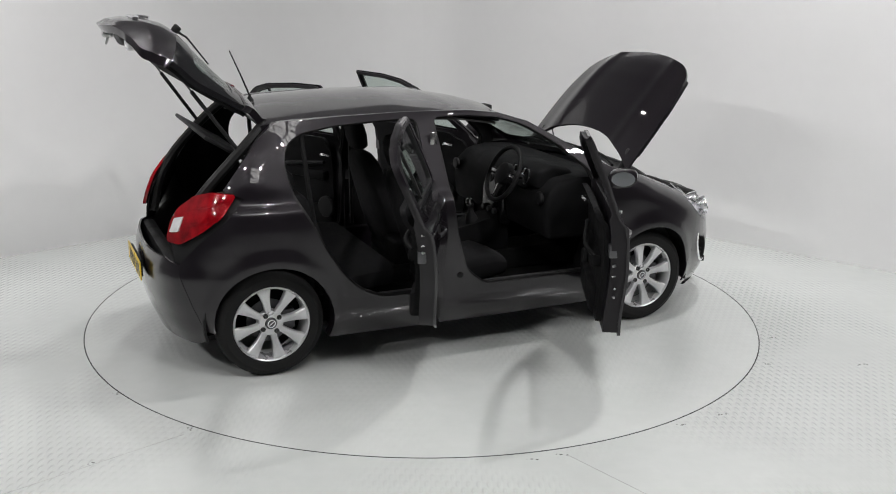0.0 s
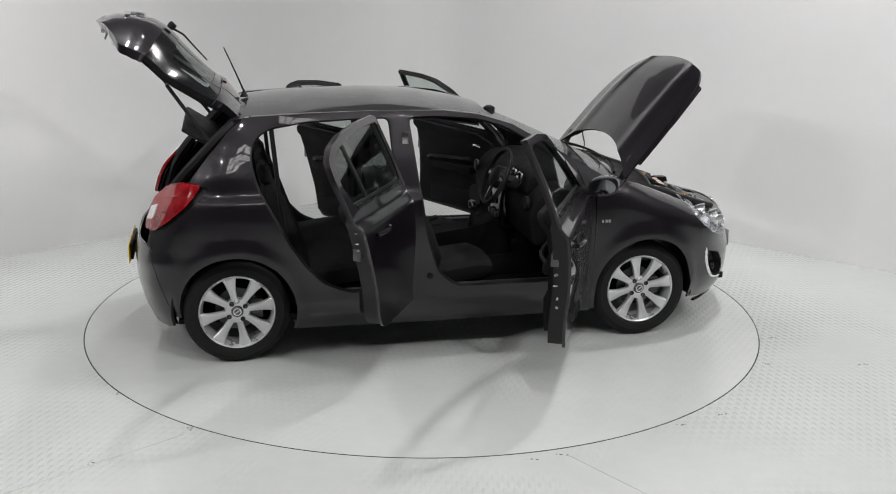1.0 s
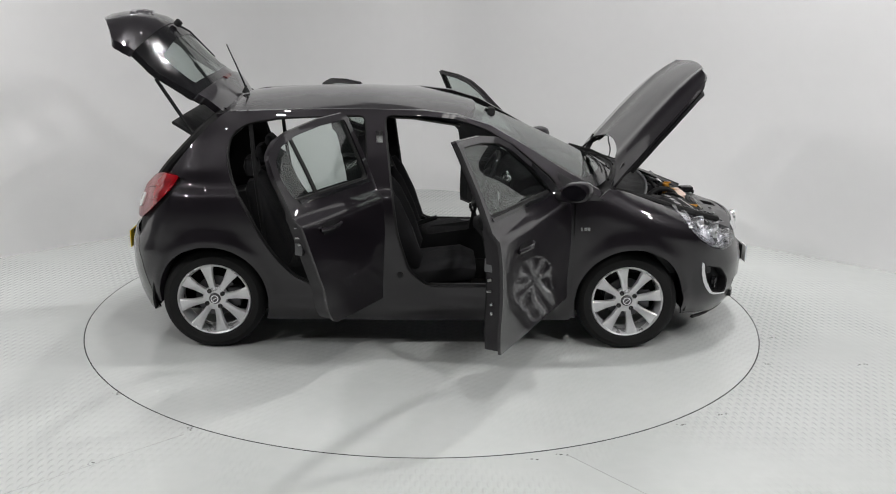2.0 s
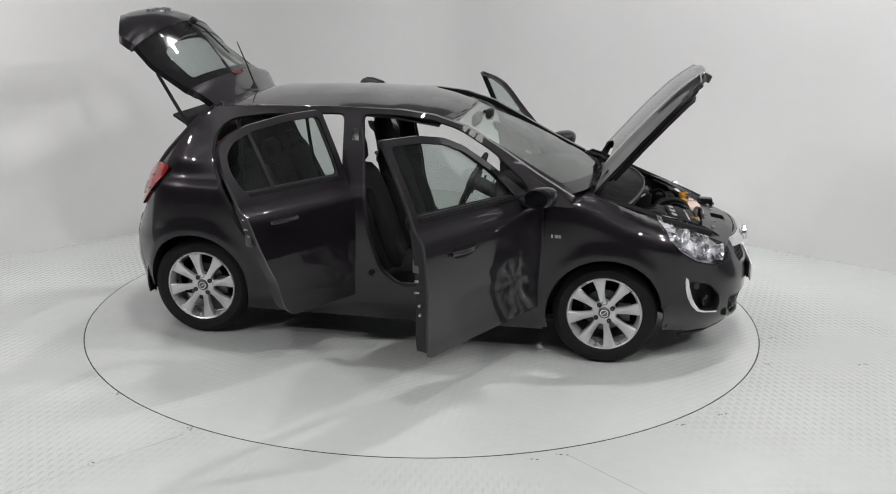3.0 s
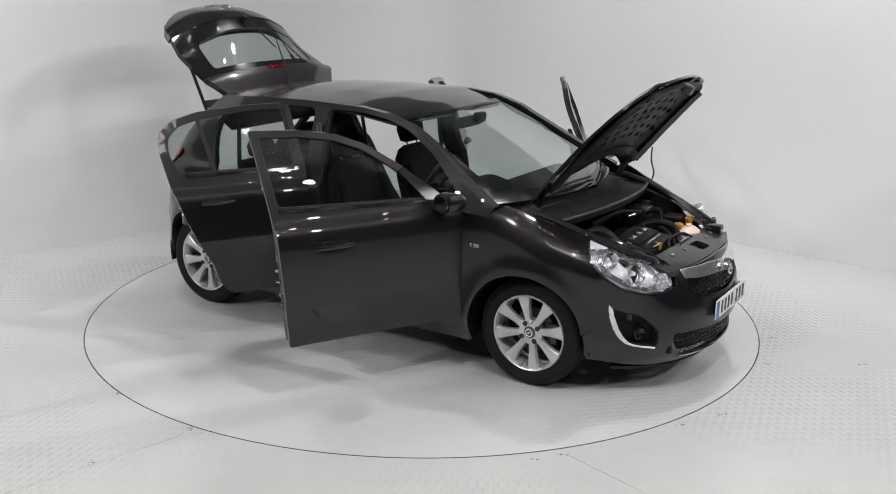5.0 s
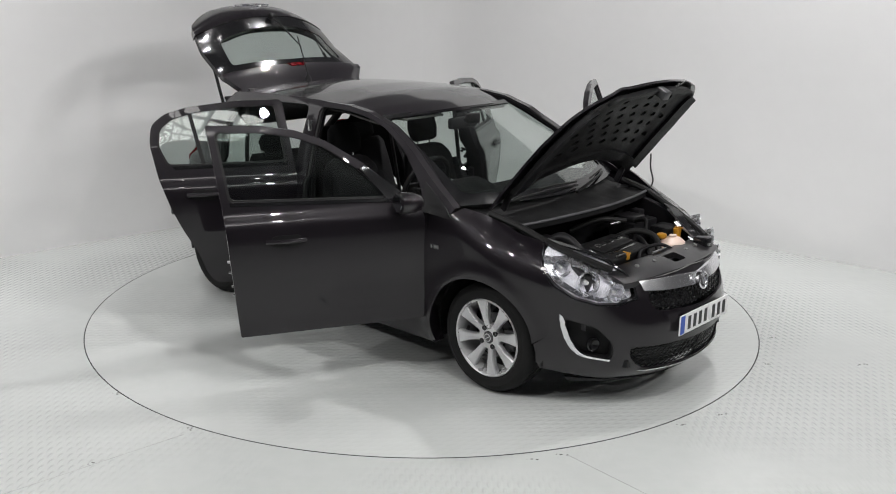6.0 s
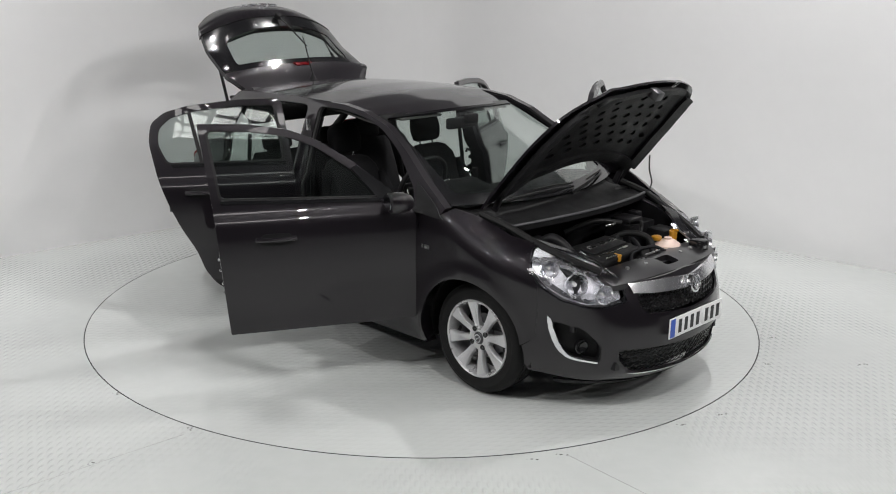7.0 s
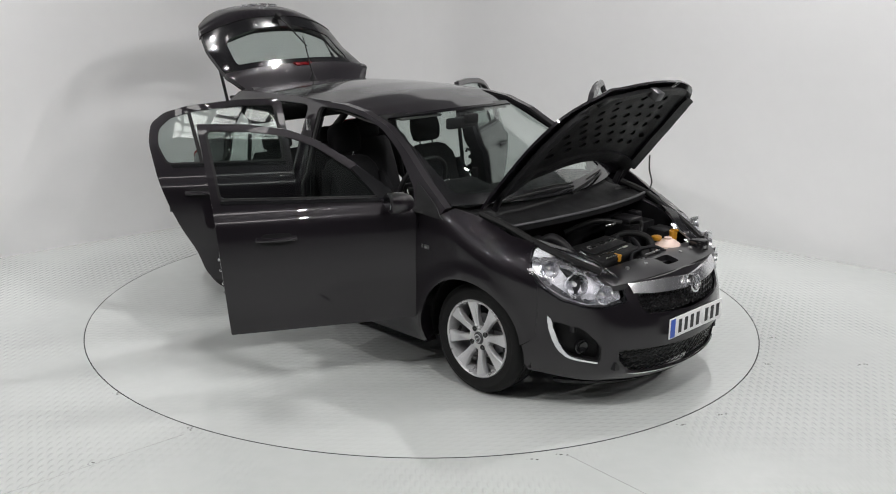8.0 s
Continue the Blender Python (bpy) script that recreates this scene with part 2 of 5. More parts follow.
def wall_strip():
    """Two white walls that meet in a rounded corner, and unseen dark ones that close the room behind the camera."""
    rad = 0.75
    half = math.acos(DL.dot(DR)) / 2
    tl = rad / math.tan(half)
    mid = CORNER + (DL + DR).normalized() * (rad / math.sin(half))
    pts = [CORNER + DL * 12.0, CORNER + DL * 5.8, CORNER + DL * tl]
    a0 = pts[2] - mid
    a1 = CORNER + DR * tl - mid
    for i in range(1, 16):
        v = a0.slerp(a1, i / 16)
        pts.append(mid + v * (rad / v.length))
    pts += [CORNER + DR * tl, CORNER + DR * 5.8, CORNER + DR * 12.0]
    pts += [CORNER + DR * 12.0 + DL * 12.0 * 1.0]
    return pts


HEIGHT, WHITE_TOP = 5.2, 3.1
WALLS = wall_strip()


def build_room():
    inner = WALLS
    n = len(inner)
    centre = Vector((0, -2.3))
    # dark wall ends and upper bands are unseen, added to darken the car's reflections
    spans = (("wall_1", range(1, 10), 0), ("wall_2", range(10, 19), 0), ("wall_3", range(20, 21), 0), ("wall_4", range(21, 22), 0), ("wall_5", range(0, 1), 0), ("wall_6", range(19, 20), 0),
             ("wall_7", range(1, 10), WHITE_TOP), ("wall_8", range(10, 19), WHITE_TOP))
    for name, idx, low in spans:
        dark = name not in ("wall_1", "wall_2")
        foot, top = (low if low else -0.02), (HEIGHT if dark else WHITE_TOP)
        bm = bmesh.new()
        loop = [inner[i % n] for i in range(idx[0], idx[-1] + 2)]
        cols = []
        for i, p in enumerate(loop):
            j = (idx[0] + i) % n
            d = (inner[j + 1] - inner[j - 1]).normalized() if 0 < j < n - 2 else (loop[min(i + 1, len(loop) - 1)] - loop[max(i - 1, 0)]).normalized()
            nrm = Vector((d.y, -d.x))
            if nrm.dot(p - centre) < 0:
                nrm = -nrm
            q = p + nrm * 0.18
            cols.append([bm.verts.new((*w, z)) for w, z in ((p, foot), (p, top), (q, top), (q, foot))])
        for a, b in zip(cols, cols[1:]):
            for k in range(4):
                bm.faces.new((a[k], b[k], b[(k + 1) % 4], a[(k + 1) % 4]))
        bm.faces.new(cols[0])
        bm.faces.new(cols[-1][::-1])
        tagged(part(name, bm, UNSEEN_DARK if dark else WALL), "unseen dark grey studio wall added to darken reflections" if dark else "smooth white painted studio wall", "wall", kind="structure")
    # floor with a round hole for the turntable
    bm = bmesh.new()
    n = 160
    ring = [bm.verts.new((2.2315 * math.cos(2 * math.pi * i / n), 2.2315 * math.sin(2 * math.pi * i / n), 0)) for i in range(n)]
    low = [bm.verts.new((v.co.x, v.co.y, -0.05)) for v in ring]
    far = [bm.verts.new((16 * math.cos(2 * math.pi * i / n), 16 * math.sin(2 * math.pi * i / n), 0)) for i in range(n)]
    for i in range(n):
        j = (i + 1) % n
        bm.faces.new((ring[i], far[i], far[j], ring[j]))
        bm.faces.new((ring[i], ring[j], low[j], low[i]))
    tagged(part("floor", bm, FLOOR), "pale grey painted tread-plate studio floor", "floor", kind="structure")
    bm = bmesh.new()
    lathe(bm, [(2.4, -0.09), (2.4, -0.05)], 96)
    tagged(part("turntable_pit", bm, GAP), "dark pit under the round turntable", "floor", kind="structure")
    bm = bmesh.new()
    box(bm, -11, 11, -13.5, 5, HEIGHT, HEIGHT + 0.12)
    tagged(part("ceiling", bm, CEIL), "dark plain studio ceiling", "ceiling", kind="structure")
    # faint floor plate joints
    for a, b, wide in (((2.0, -3.92), (3.9, -2.35), 0.0015), ((-1.17, -2.0), (-2.6, -3.32), 0.0006), ((0.72, -2.18), (2.3, -4.06), 0.0006)):
        a, b = Vector(a), Vector(b)
        bm = bmesh.new()
        d = (b - a)
        box(bm, 0, d.length, -wide, wide, 0.0, 0.0015, m=pose(a.x, a.y, 0, 0, 0, math.degrees(math.atan2(d.y, d.x))))
        tagged(part("floor_joint", bm, GAP if wide > 0.001 else FAINT), "thin dark joint between floor plates" if wide > 0.001 else "faint filled joint between floor plates", "floor joint", kind="structure")


def build_grit():
    """Crumbs of dirt that lie on the floor round the turntable."""
    rng = random.Random(5)
    bm = bmesh.new()
    spots = [(-1.66, -1.51), (-0.73, -2.12), (-1.16, -1.95), (-1.52, -2.31), (2.23, -0.56), (2.64, -1.0), (1.6, -1.71), (0.55, -2.23), (0.7, -2.18), (1.35, -1.84), (2.08, -1.01)]
    for x, y in spots:
        for _ in range(rng.randint(2, 5)):
            r = rng.uniform(0.002, 0.005)
            at = Matrix.Translation((x + rng.gauss(0, 0.015), y + rng.gauss(0, 0.008), r * 0.3)) @ Matrix.Diagonal((rng.uniform(0.8, 2.2), 1, 0.6, 1))
            bmesh.ops.create_icosphere(bm, subdivisions=1, radius=r, matrix=at)
    tagged(part("floor_grit", bm, mat("grey_grit", (0.16, 0.155, 0.15), 0.9)), "small grey crumbs of dirt on the floor", "dirt", kind="stuff")


def build_turntable():
    bm = bmesh.new()
    lathe(bm, [(0.0001, 0.0), (2.2245, 0.0), (2.2245, -0.045), (0.0001, -0.045)], 160)
    t = new("turntable")
    part("deck", bm, TABLE, t)
    bm = bmesh.new()
    lathe(bm, [(2.2247, -0.045), (2.2247, 0.001), (2.2285, 0.001), (2.2285, -0.045)], 160, closed=True)
    part("edge_ring", bm, GAP, t, "dark edge ring")
    return tagged(t, "round flush grey tread-plate car turntable in the floor", "turntable")


def build_lights():
    """The grid of bright panels overhead, each with its frame."""
    bm = bmesh.new()
    box(bm, -0.175, 0.175, -0.12, 0.12, -0.05, 0.0, 0.006)
    frame_mesh = finish(bm, "housing", mat("lamp_housing", (0.25, 0.25, 0.25), 0.5))
    bm = bmesh.new()
    box(bm, -0.15, 0.15, -0.097, 0.097, -0.056, -0.052)
    panel_mesh = finish(bm, "diffuser", PANEL)
    first = None
    for i in range(5):
        for j in range(4):
            at = pose(-0.25 + i * 0.37, -5.4 + j * 0.26, HEIGHT - 0.03)
            if first is None:
                first = tagged(new("ceiling_light"), "square bright white ceiling light panel", "ceiling light", "ceiling light grid")
                h = new("housing", frame_mesh)
                d = new("diffuser", panel_mesh)
                h.parent = d.parent = first
                first.matrix_basis = at
            else:
                copy_thing(first, at)


def build_downlights():
    """Small bright spots set in the ceiling."""
    bm = bmesh.new()
    lathe(bm, [(0.052, 0.0), (0.085, 0.0), (0.085, 0.05), (0.052, 0.05)], 24, None, True)
    ring = finish(bm, "bezel", mat("downlight_bezel", (0.5, 0.5, 0.5), 0.3, 1.0))
    bm = bmesh.new()
    lathe(bm, [(0.0001, 0.012), (0.036, 0.012), (0.036, 0.02), (0.0001, 0.02)], 20)
    bulb = finish(bm, "lamp_face", SPOT)
    first = None
    spread = [(-3.0 + 1.5 * i + 0.4 * (j % 2), -4.1 + 1.45 * j) for j in range(5) for i in range(5) if abs(-3.0 + 1.5 * i) < 4.0 - 0.7 * max(0, j - 2)]
    for x, y in spread:
        if first is None:
            first = tagged(new("downlight"), "small round bright ceiling downlight", "downlight", "ceiling downlights")
            for nm, me in (("bezel", ring), ("lamp_face", bulb)):
                o = new(nm, me)
                o.parent = first
            first.matrix_basis = pose(x, y, HEIGHT - 0.052)
        else:
            copy_thing(first, pose(x, y, HEIGHT - 0.052))


def build_lamp_cans():
    """A made-up dark can behind every added flood, wall fill and spot, hung from the ceiling."""
    body = mat("lamp_can_black", (0.02, 0.02, 0.02), 0.4)
    for eye, aim, r in [(e, a, 0.16) for e, a, _ in TRACKS + WALL_FILLS] + [(e, a, 0.11) for e, a, _, _ in SPOTS]:
        m = look(eye, aim)
        bm = bmesh.new()
        lathe(bm, [(r * 0.55, 0.26), (r, 0.14), (r, 0.03), (r * 0.97, 0.03), (r * 0.97, 0.12), (r * 0.5, 0.22)], 32, m, True)
        can = tagged(new("added_flood_can" if r > 0.12 else "added_spot_can"), "round black ceiling-hung can added for an unseen lamp", "studio lamp", "studio lamps")
        part("can", bm, body, can)
        p = m @ Vector((0, 0, 0.24))
        bm = bmesh.new()
        cyl(bm, p, (p.x, p.y, HEIGHT + 0.01), 0.015, 12)
        part("hanger", bm, body, can)


build_room()
build_grit()
build_downlights()
build_lamp_cans()
turntable = build_turntable()
build_lights()

# ---- the car: x forward, y to its left, z up, origin on the ground between the axles ----
AXLE, TRACK, WHEEL_R = 1.2555, 0.785, 0.31
NOSE, TAIL, HALF = 2.13, -1.85, 0.853


def plan_points():
    """Half the plan outline, from the middle of the tail along one side to the middle of the nose."""
    pts = []
    for i in range(81):
        a = math.pi / 2 * i / 80
        pts.append((-1.15 - (abs(TAIL) - 1.15) * math.cos(a) ** (2 / 2.8), 0.875 * math.sin(a) ** (2 / 2.8)))
    for i in range(1, 40):
        x = -1.15 + i * 2.3 / 40
        pts.append((x, 0.875 + 0.010 * (1 - (x / 1.15) ** 2)))
    for i in range(81):
        a = math.pi / 2 * i / 80
        pts.append((1.15 + (NOSE - 1.15) * math.sin(a) ** (2 / 2.2), 0.875 * math.cos(a) ** (2 / 2.2)))
    return np.array(pts)


PLAN = plan_points()
ARC = np.concatenate([[0], np.cumsum(np.hypot(*np.diff(PLAN, axis=0).T))])
ARC -= np.interp(0.0, PLAN[60:140, 0], ARC[60:140])
S_TAIL, S_NOSE = ARC[0], ARC[-1]


def s_at(x):
    """Way along the outline to the place x of the side."""
    return float(np.interp(x, PLAN[:, 0], ARC))


LOW = np.array([(0.10, 0.16), (0.17, 0.088), (0.24, 0.052), (0.30, 0.030), (0.36, 0.019), (0.45, 0.020), (0.52, 0.015), (0.62, 0.005), (0.72, 0.0), (0.80, 0.001), (0.88, 0.005), (0.94, 0.012), (0.972, 0.019), (0.985, 0.034), (1.005, 0.055), (1.06, 0.074), (1.2, 0.125), (1.43, 0.225), (1.5, 0.27), (1.56, 0.32)])
FRONT = np.array([(0.10, 0.20), (0.17, 0.09), (0.24, 0.03), (0.34, 0.005), (0.48, 0.0), (0.56, 0.018), (0.64, 0.045), (0.72, 0.08), (0.78, 0.13), (0.83, 0.2), (0.9, 0.34), (1.5, 0.5)])
REAR = np.array([(0.10, 0.16), (0.2, 0.07), (0.30, 0.03), (0.44, 0.0), (0.60, 0.0), (0.66, 0.02), (0.80, 0.05), (0.95, 0.10), (1.06, 0.15), (1.2, 0.24), (1.5, 0.48)])
SEAM = np.array([(0.80, 1.10), (1.0, 1.045), (1.2, 1.0), (1.45, 0.915), (1.62, 0.86), (1.80, 0.80), (2.0, 0.74), (2.7, 0.70)])


def sm(t):
    t = np.clip(t, 0, 1)
    return t * t * (3 - 2 * t)


def inset(s, z):
    side = np.interp(z, LOW[:, 0], LOW[:, 1])
    # the top of the front wing rolls over to the bonnet joint
    zt = np.interp(s, SEAM[:, 0], SEAM[:, 1])
    q = np.clip((z - (zt - 0.17)) / 0.17, 0, 0.999)
    deep = 0.06 + 0.125 * sm((s - 0.95) / 0.42)
    roll = np.interp(z, LOW[:10, 0], LOW[:10, 1]) + deep * (1 - np.sqrt(1 - q * q)) + np.maximum(z - zt, 0) * 0.45
    k = sm((s - 0.95) / 0.25)
    side = side * (1 - k) + roll * k
    kf = sm((s - 1.75) / 0.5)
    side = side * (1 - kf) + np.interp(z, FRONT[:, 0], FRONT[:, 1]) * kf
    kr = sm((-1.45 - s) / 0.4)
    side = side * (1 - kr) + np.interp(z, REAR[:, 0], REAR[:, 1]) * kr
    # the rear pillar bulges
    side = side - 0.028 * np.exp(-((s + 1.34) / 0.15) ** 2) * sm((z - 1.02) / 0.10) * (1 - sm((z - 1.27) / 0.14))
    # flared wheel arches
    for ax in (AXLE, -AXLE):
        d = np.hypot(s - ax, z - 0.33)
        side = side - 0.014 * np.exp(-((d - 0.35) / 0.06) ** 2) * (z > 0.2)
    return side


def shell(s, z, off=0.0, side=-1):
    """The body's outer skin at way s and height z, moved off metres outwards."""
    x = np.interp(s, ARC, PLAN[:, 0])
    y = np.interp(s, ARC, PLAN[:, 1])
    e = 0.03
    tx = np.interp(s + e, ARC, PLAN[:, 0]) - np.interp(s - e, ARC, PLAN[:, 0])
    ty = np.interp(s + e, ARC, PLAN[:, 1]) - np.interp(s - e, ARC, PLAN[:, 1])
    length = np.hypot(tx, ty) + 1e-9
    d = off - inset(s, z)
    # greenhouse narrows towards the ends
    narrow = 0.10 * sm((-0.9 - s) / 0.8) * sm((z - 0.95) / 0.45) + 0.05 * sm((s - 0.1) / 0.7) * sm((z - 1.0) / 0.4) * (s < 1.3)
    nx, ny = -ty / length, tx / length
    px = x + nx * d
    py = np.maximum(y + ny * d - narrow, 0.0)
    return px, py * side if side > 0 else -py, z


def on(x, z):
    """Way along the skin at which it stands at x, at height z."""
    g = np.linspace(-1.4, S_NOSE, 700) if x > 0 else np.linspace(S_TAIL, 1.0, 700)
    return float(g[np.argmin(np.abs(shell(g, np.full(700, z))[0] - x))])


def along(pts):
    return [(on(x, z), z) for x, z in pts]


def inside(poly, x, z):
    poly = np.asarray(poly)
    a, b = poly, np.roll(poly, -1, axis=0)
    hit = np.zeros(len(x), bool)
    for (x0, z0), (x1, z1) in zip(a, b):
        if z0 == z1:
            continue
        hit ^= ((z0 > z) != (z1 > z)) & (x < (x1 - x0) * (z - z0) / (z1 - z0) + x0)
    return hit


def refine(poly, step):
    out = []
    for a, b in zip(poly, list(poly[1:]) + [poly[0]]):
        n = max(1, int(math.ceil(math.hypot(b[0] - a[0], b[1] - a[1]) / step)))
        out += [(a[0] + (b[0] - a[0]) * k / n, a[1] + (b[1] - a[1]) * k / n) for k in range(n)]
    return out


def rounded(poly, r, n=5):
    """Rounds the corners of a closed line; r is one radius or one a corner."""
    out = []
    m = len(poly)
    for i, p in enumerate(poly):
        p, a, b = Vector(p), Vector(poly[i - 1]), Vector(poly[(i + 1) % m])
        rr = r[i] if isinstance(r, (list, tuple)) else r
        u, v = a - p, b - p
        k = min(rr, u.length * 0.48, v.length * 0.48)
        if k < 1e-4:
            out.append(tuple(p))
            continue
        s, e = p + u.normalized() * k, p + v.normalized() * k
        for j in range(n + 1):
            t = j / n
            out.append(tuple(s * (1 - t) ** 2 + p * 2 * t * (1 - t) + e * t * t))
    return out


def flat_mesh(outer, holes=(), step=0.04, edge=0.022):
    """Triangles of a flat outline with holes, evenly fine."""
    from mathutils.geometry import delaunay_2d_cdt
    loops = [refine(p, edge) for p in (outer, *holes)]
    pts, edges = [], []
    for lp in loops:
        o = len(pts)
        pts += lp
        edges += [(o + i, o + (i + 1) % len(lp)) for i in range(len(lp))]
    rim = np.array(pts)
    x0, z0 = rim.min(0)
    x1, z1 = rim.max(0)
    gx, gz = np.meshgrid(np.arange(x0 + step / 2, x1, step), np.arange(z0 + step / 2, z1, step))
    gx = gx + (np.arange(gx.shape[0])[:, None] % 2) * step / 2
    gx, gz = gx.ravel(), gz.ravel()
    ok = inside(loops[0], gx, gz)
    for h in loops[1:]:
        ok &= ~inside(h, gx, gz)
    gx, gz = gx[ok], gz[ok]
    if len(gx):
        d = np.min((gx[:, None] - rim[None, :, 0]) ** 2 + (gz[:, None] - rim[None, :, 1]) ** 2, axis=1)
        ok = d > (step * 0.55) ** 2
        pts = pts + list(zip(gx[ok].tolist(), gz[ok].tolist()))
    v, _, f, *_ = delaunay_2d_cdt([Vector(p) for p in pts], edges, [], 0, 1e-6)
    v = np.array([tuple(p) for p in v])
    tri = np.array([t for t in f if len(t) == 3])
    c = v[tri].mean(1)
    ok = inside(loops[0], c[:, 0], c[:, 1])
    for h in loops[1:]:
        ok &= ~inside(h, c[:, 0], c[:, 1])
    return v, tri[ok]


def skin(outer, holes=(), thick=0.012, side=-1, off=0.0, step=0.04, bm=None, mapping=None):
    """A body panel: a flat outline of (s, z) laid on the body's skin and given thickness (a number or a function of s, z)."""
    bm = bm or bmesh.new()
    v, tri = flat_mesh(outer, holes, step)
    th = thick(v[:, 0], v[:, 1]) if callable(thick) else np.full(len(v), thick)
    mapping = mapping or shell
    co = np.stack([np.broadcast_to(a, len(v)) for a in mapping(v[:, 0], v[:, 1], off, side)], 1)
    ci = np.stack([np.broadcast_to(a, len(v)) for a in mapping(v[:, 0], v[:, 1], off - th, side)], 1)
    a = [bm.verts.new(p) for p in co]
    b = [bm.verts.new(p) for p in ci]
    count = {}
    for t in tri:
        t = [int(k) for k in t]
        bm.faces.new([a[k] for k in t])
        bm.faces.new([b[k] for k in t][::-1])
        for e in ((t[0], t[1]), (t[1], t[2]), (t[2], t[0])):
            key = tuple(sorted(e))
            count[key] = None if key in count else e
    for e in count.values():
        if e:
            bm.faces.new((a[e[1]], a[e[0]], b[e[0]], b[e[1]]))
    for w in a + b:
        if not w.link_faces:
            bm.verts.remove(w)
    return bm


def arch(cx, r, a0, a1, n=18, cz=0.325):
    return [(cx + r * math.cos(radians(a0 + (a1 - a0) * i / n)), cz + r * math.sin(radians(a0 + (a1 - a0) * i / n))) for i in range(n + 1)]


# outlines on the side (s, z)
FRONT_DOOR = [(0.865, 0.355), (0.875, 0.60), (0.865, 0.955), (0.80, 1.03), (0.55, 1.235), (0.36, 1.355), (0.20, 1.415), (0.0, 1.446), (-0.27, 1.455), (-0.225, 1.06), (-0.20, 0.75), (-0.16, 0.355)]
FRONT_OPEN = rounded([(0.84, 0.42), (0.83, 0.60), (0.82, 0.95), (0.785, 1.065), (0.572, 1.236), (0.366, 1.353), (0.20, 1.402), (0.0, 1.421), (-0.235, 1.42), (-0.195, 1.06), (-0.155, 0.75), (-0.085, 0.52), (0.03, 0.425)], 0.05)
REAR_DOOR = [(-0.17, 0.355), (-0.21, 0.75), (-0.235, 1.06), (-0.28, 1.455), (-0.55, 1.452), (-0.85, 1.425), (-0.995, 1.388), (-1.078, 1.325), (-1.096, 1.22), (-1.058, 1.02), (-0.995, 0.84), (-0.93, 0.70), (-0.85, 0.56), (-0.80, 0.42), (-0.75, 0.36)]
REAR_OPEN = rounded([(-0.33, 0.42), (-0.30, 0.75), (-0.315, 1.06), (-0.335, 1.42), (-0.55, 1.415), (-0.84, 1.40), (-1.05, 1.365), (-1.135, 1.30), (-1.155, 1.19), (-1.12, 1.04), (-1.03, 0.88), (-0.95, 0.72), (-0.86, 0.585), (-0.76, 0.48), (-0.62, 0.42)], [0.05] * 6 + [0.09, 0.09, 0.09] + [0.05] * 6)


GRILLE = rounded(along([(1.985, 0.70), (2.02, 0.60), (2.055, 0.555)]) + [(S_NOSE, 0.535), (S_NOSE, 0.655)], [0.03, 0.05, 0.03, 0, 0])
INTAKE = rounded(along([(1.985, 0.375), (1.985, 0.30), (2.01, 0.245)]) + [(S_NOSE, 0.225), (S_NOSE, 0.365)], [0.03, 0.04, 0.03, 0, 0])
FOG = rounded(along([(1.72, 0.53), (1.735, 0.43), (1.79, 0.335), (1.92, 0.305), (1.93, 0.40), (1.86, 0.49)]), 0.03)
BUMPER_HOLES = [GRILLE, INTAKE, FOG]
LAMP = rounded(along([(1.505, 0.893), (1.575, 0.795), (1.67, 0.705), (1.77, 0.635), (1.87, 0.60), (1.93, 0.598), (1.985, 0.625), (1.955, 0.69), (1.90, 0.745), (1.80, 0.80), (1.68, 0.845)]), 0.02)
TAILLAMP = rounded([(-1.44, 1.07), (-1.62, 1.07), (-1.80, 1.035), (-1.93, 0.96), (-1.985, 0.88), (-1.975, 0.77), (-1.83, 0.775), (-1.66, 0.86), (-1.53, 0.95)], 0.03)




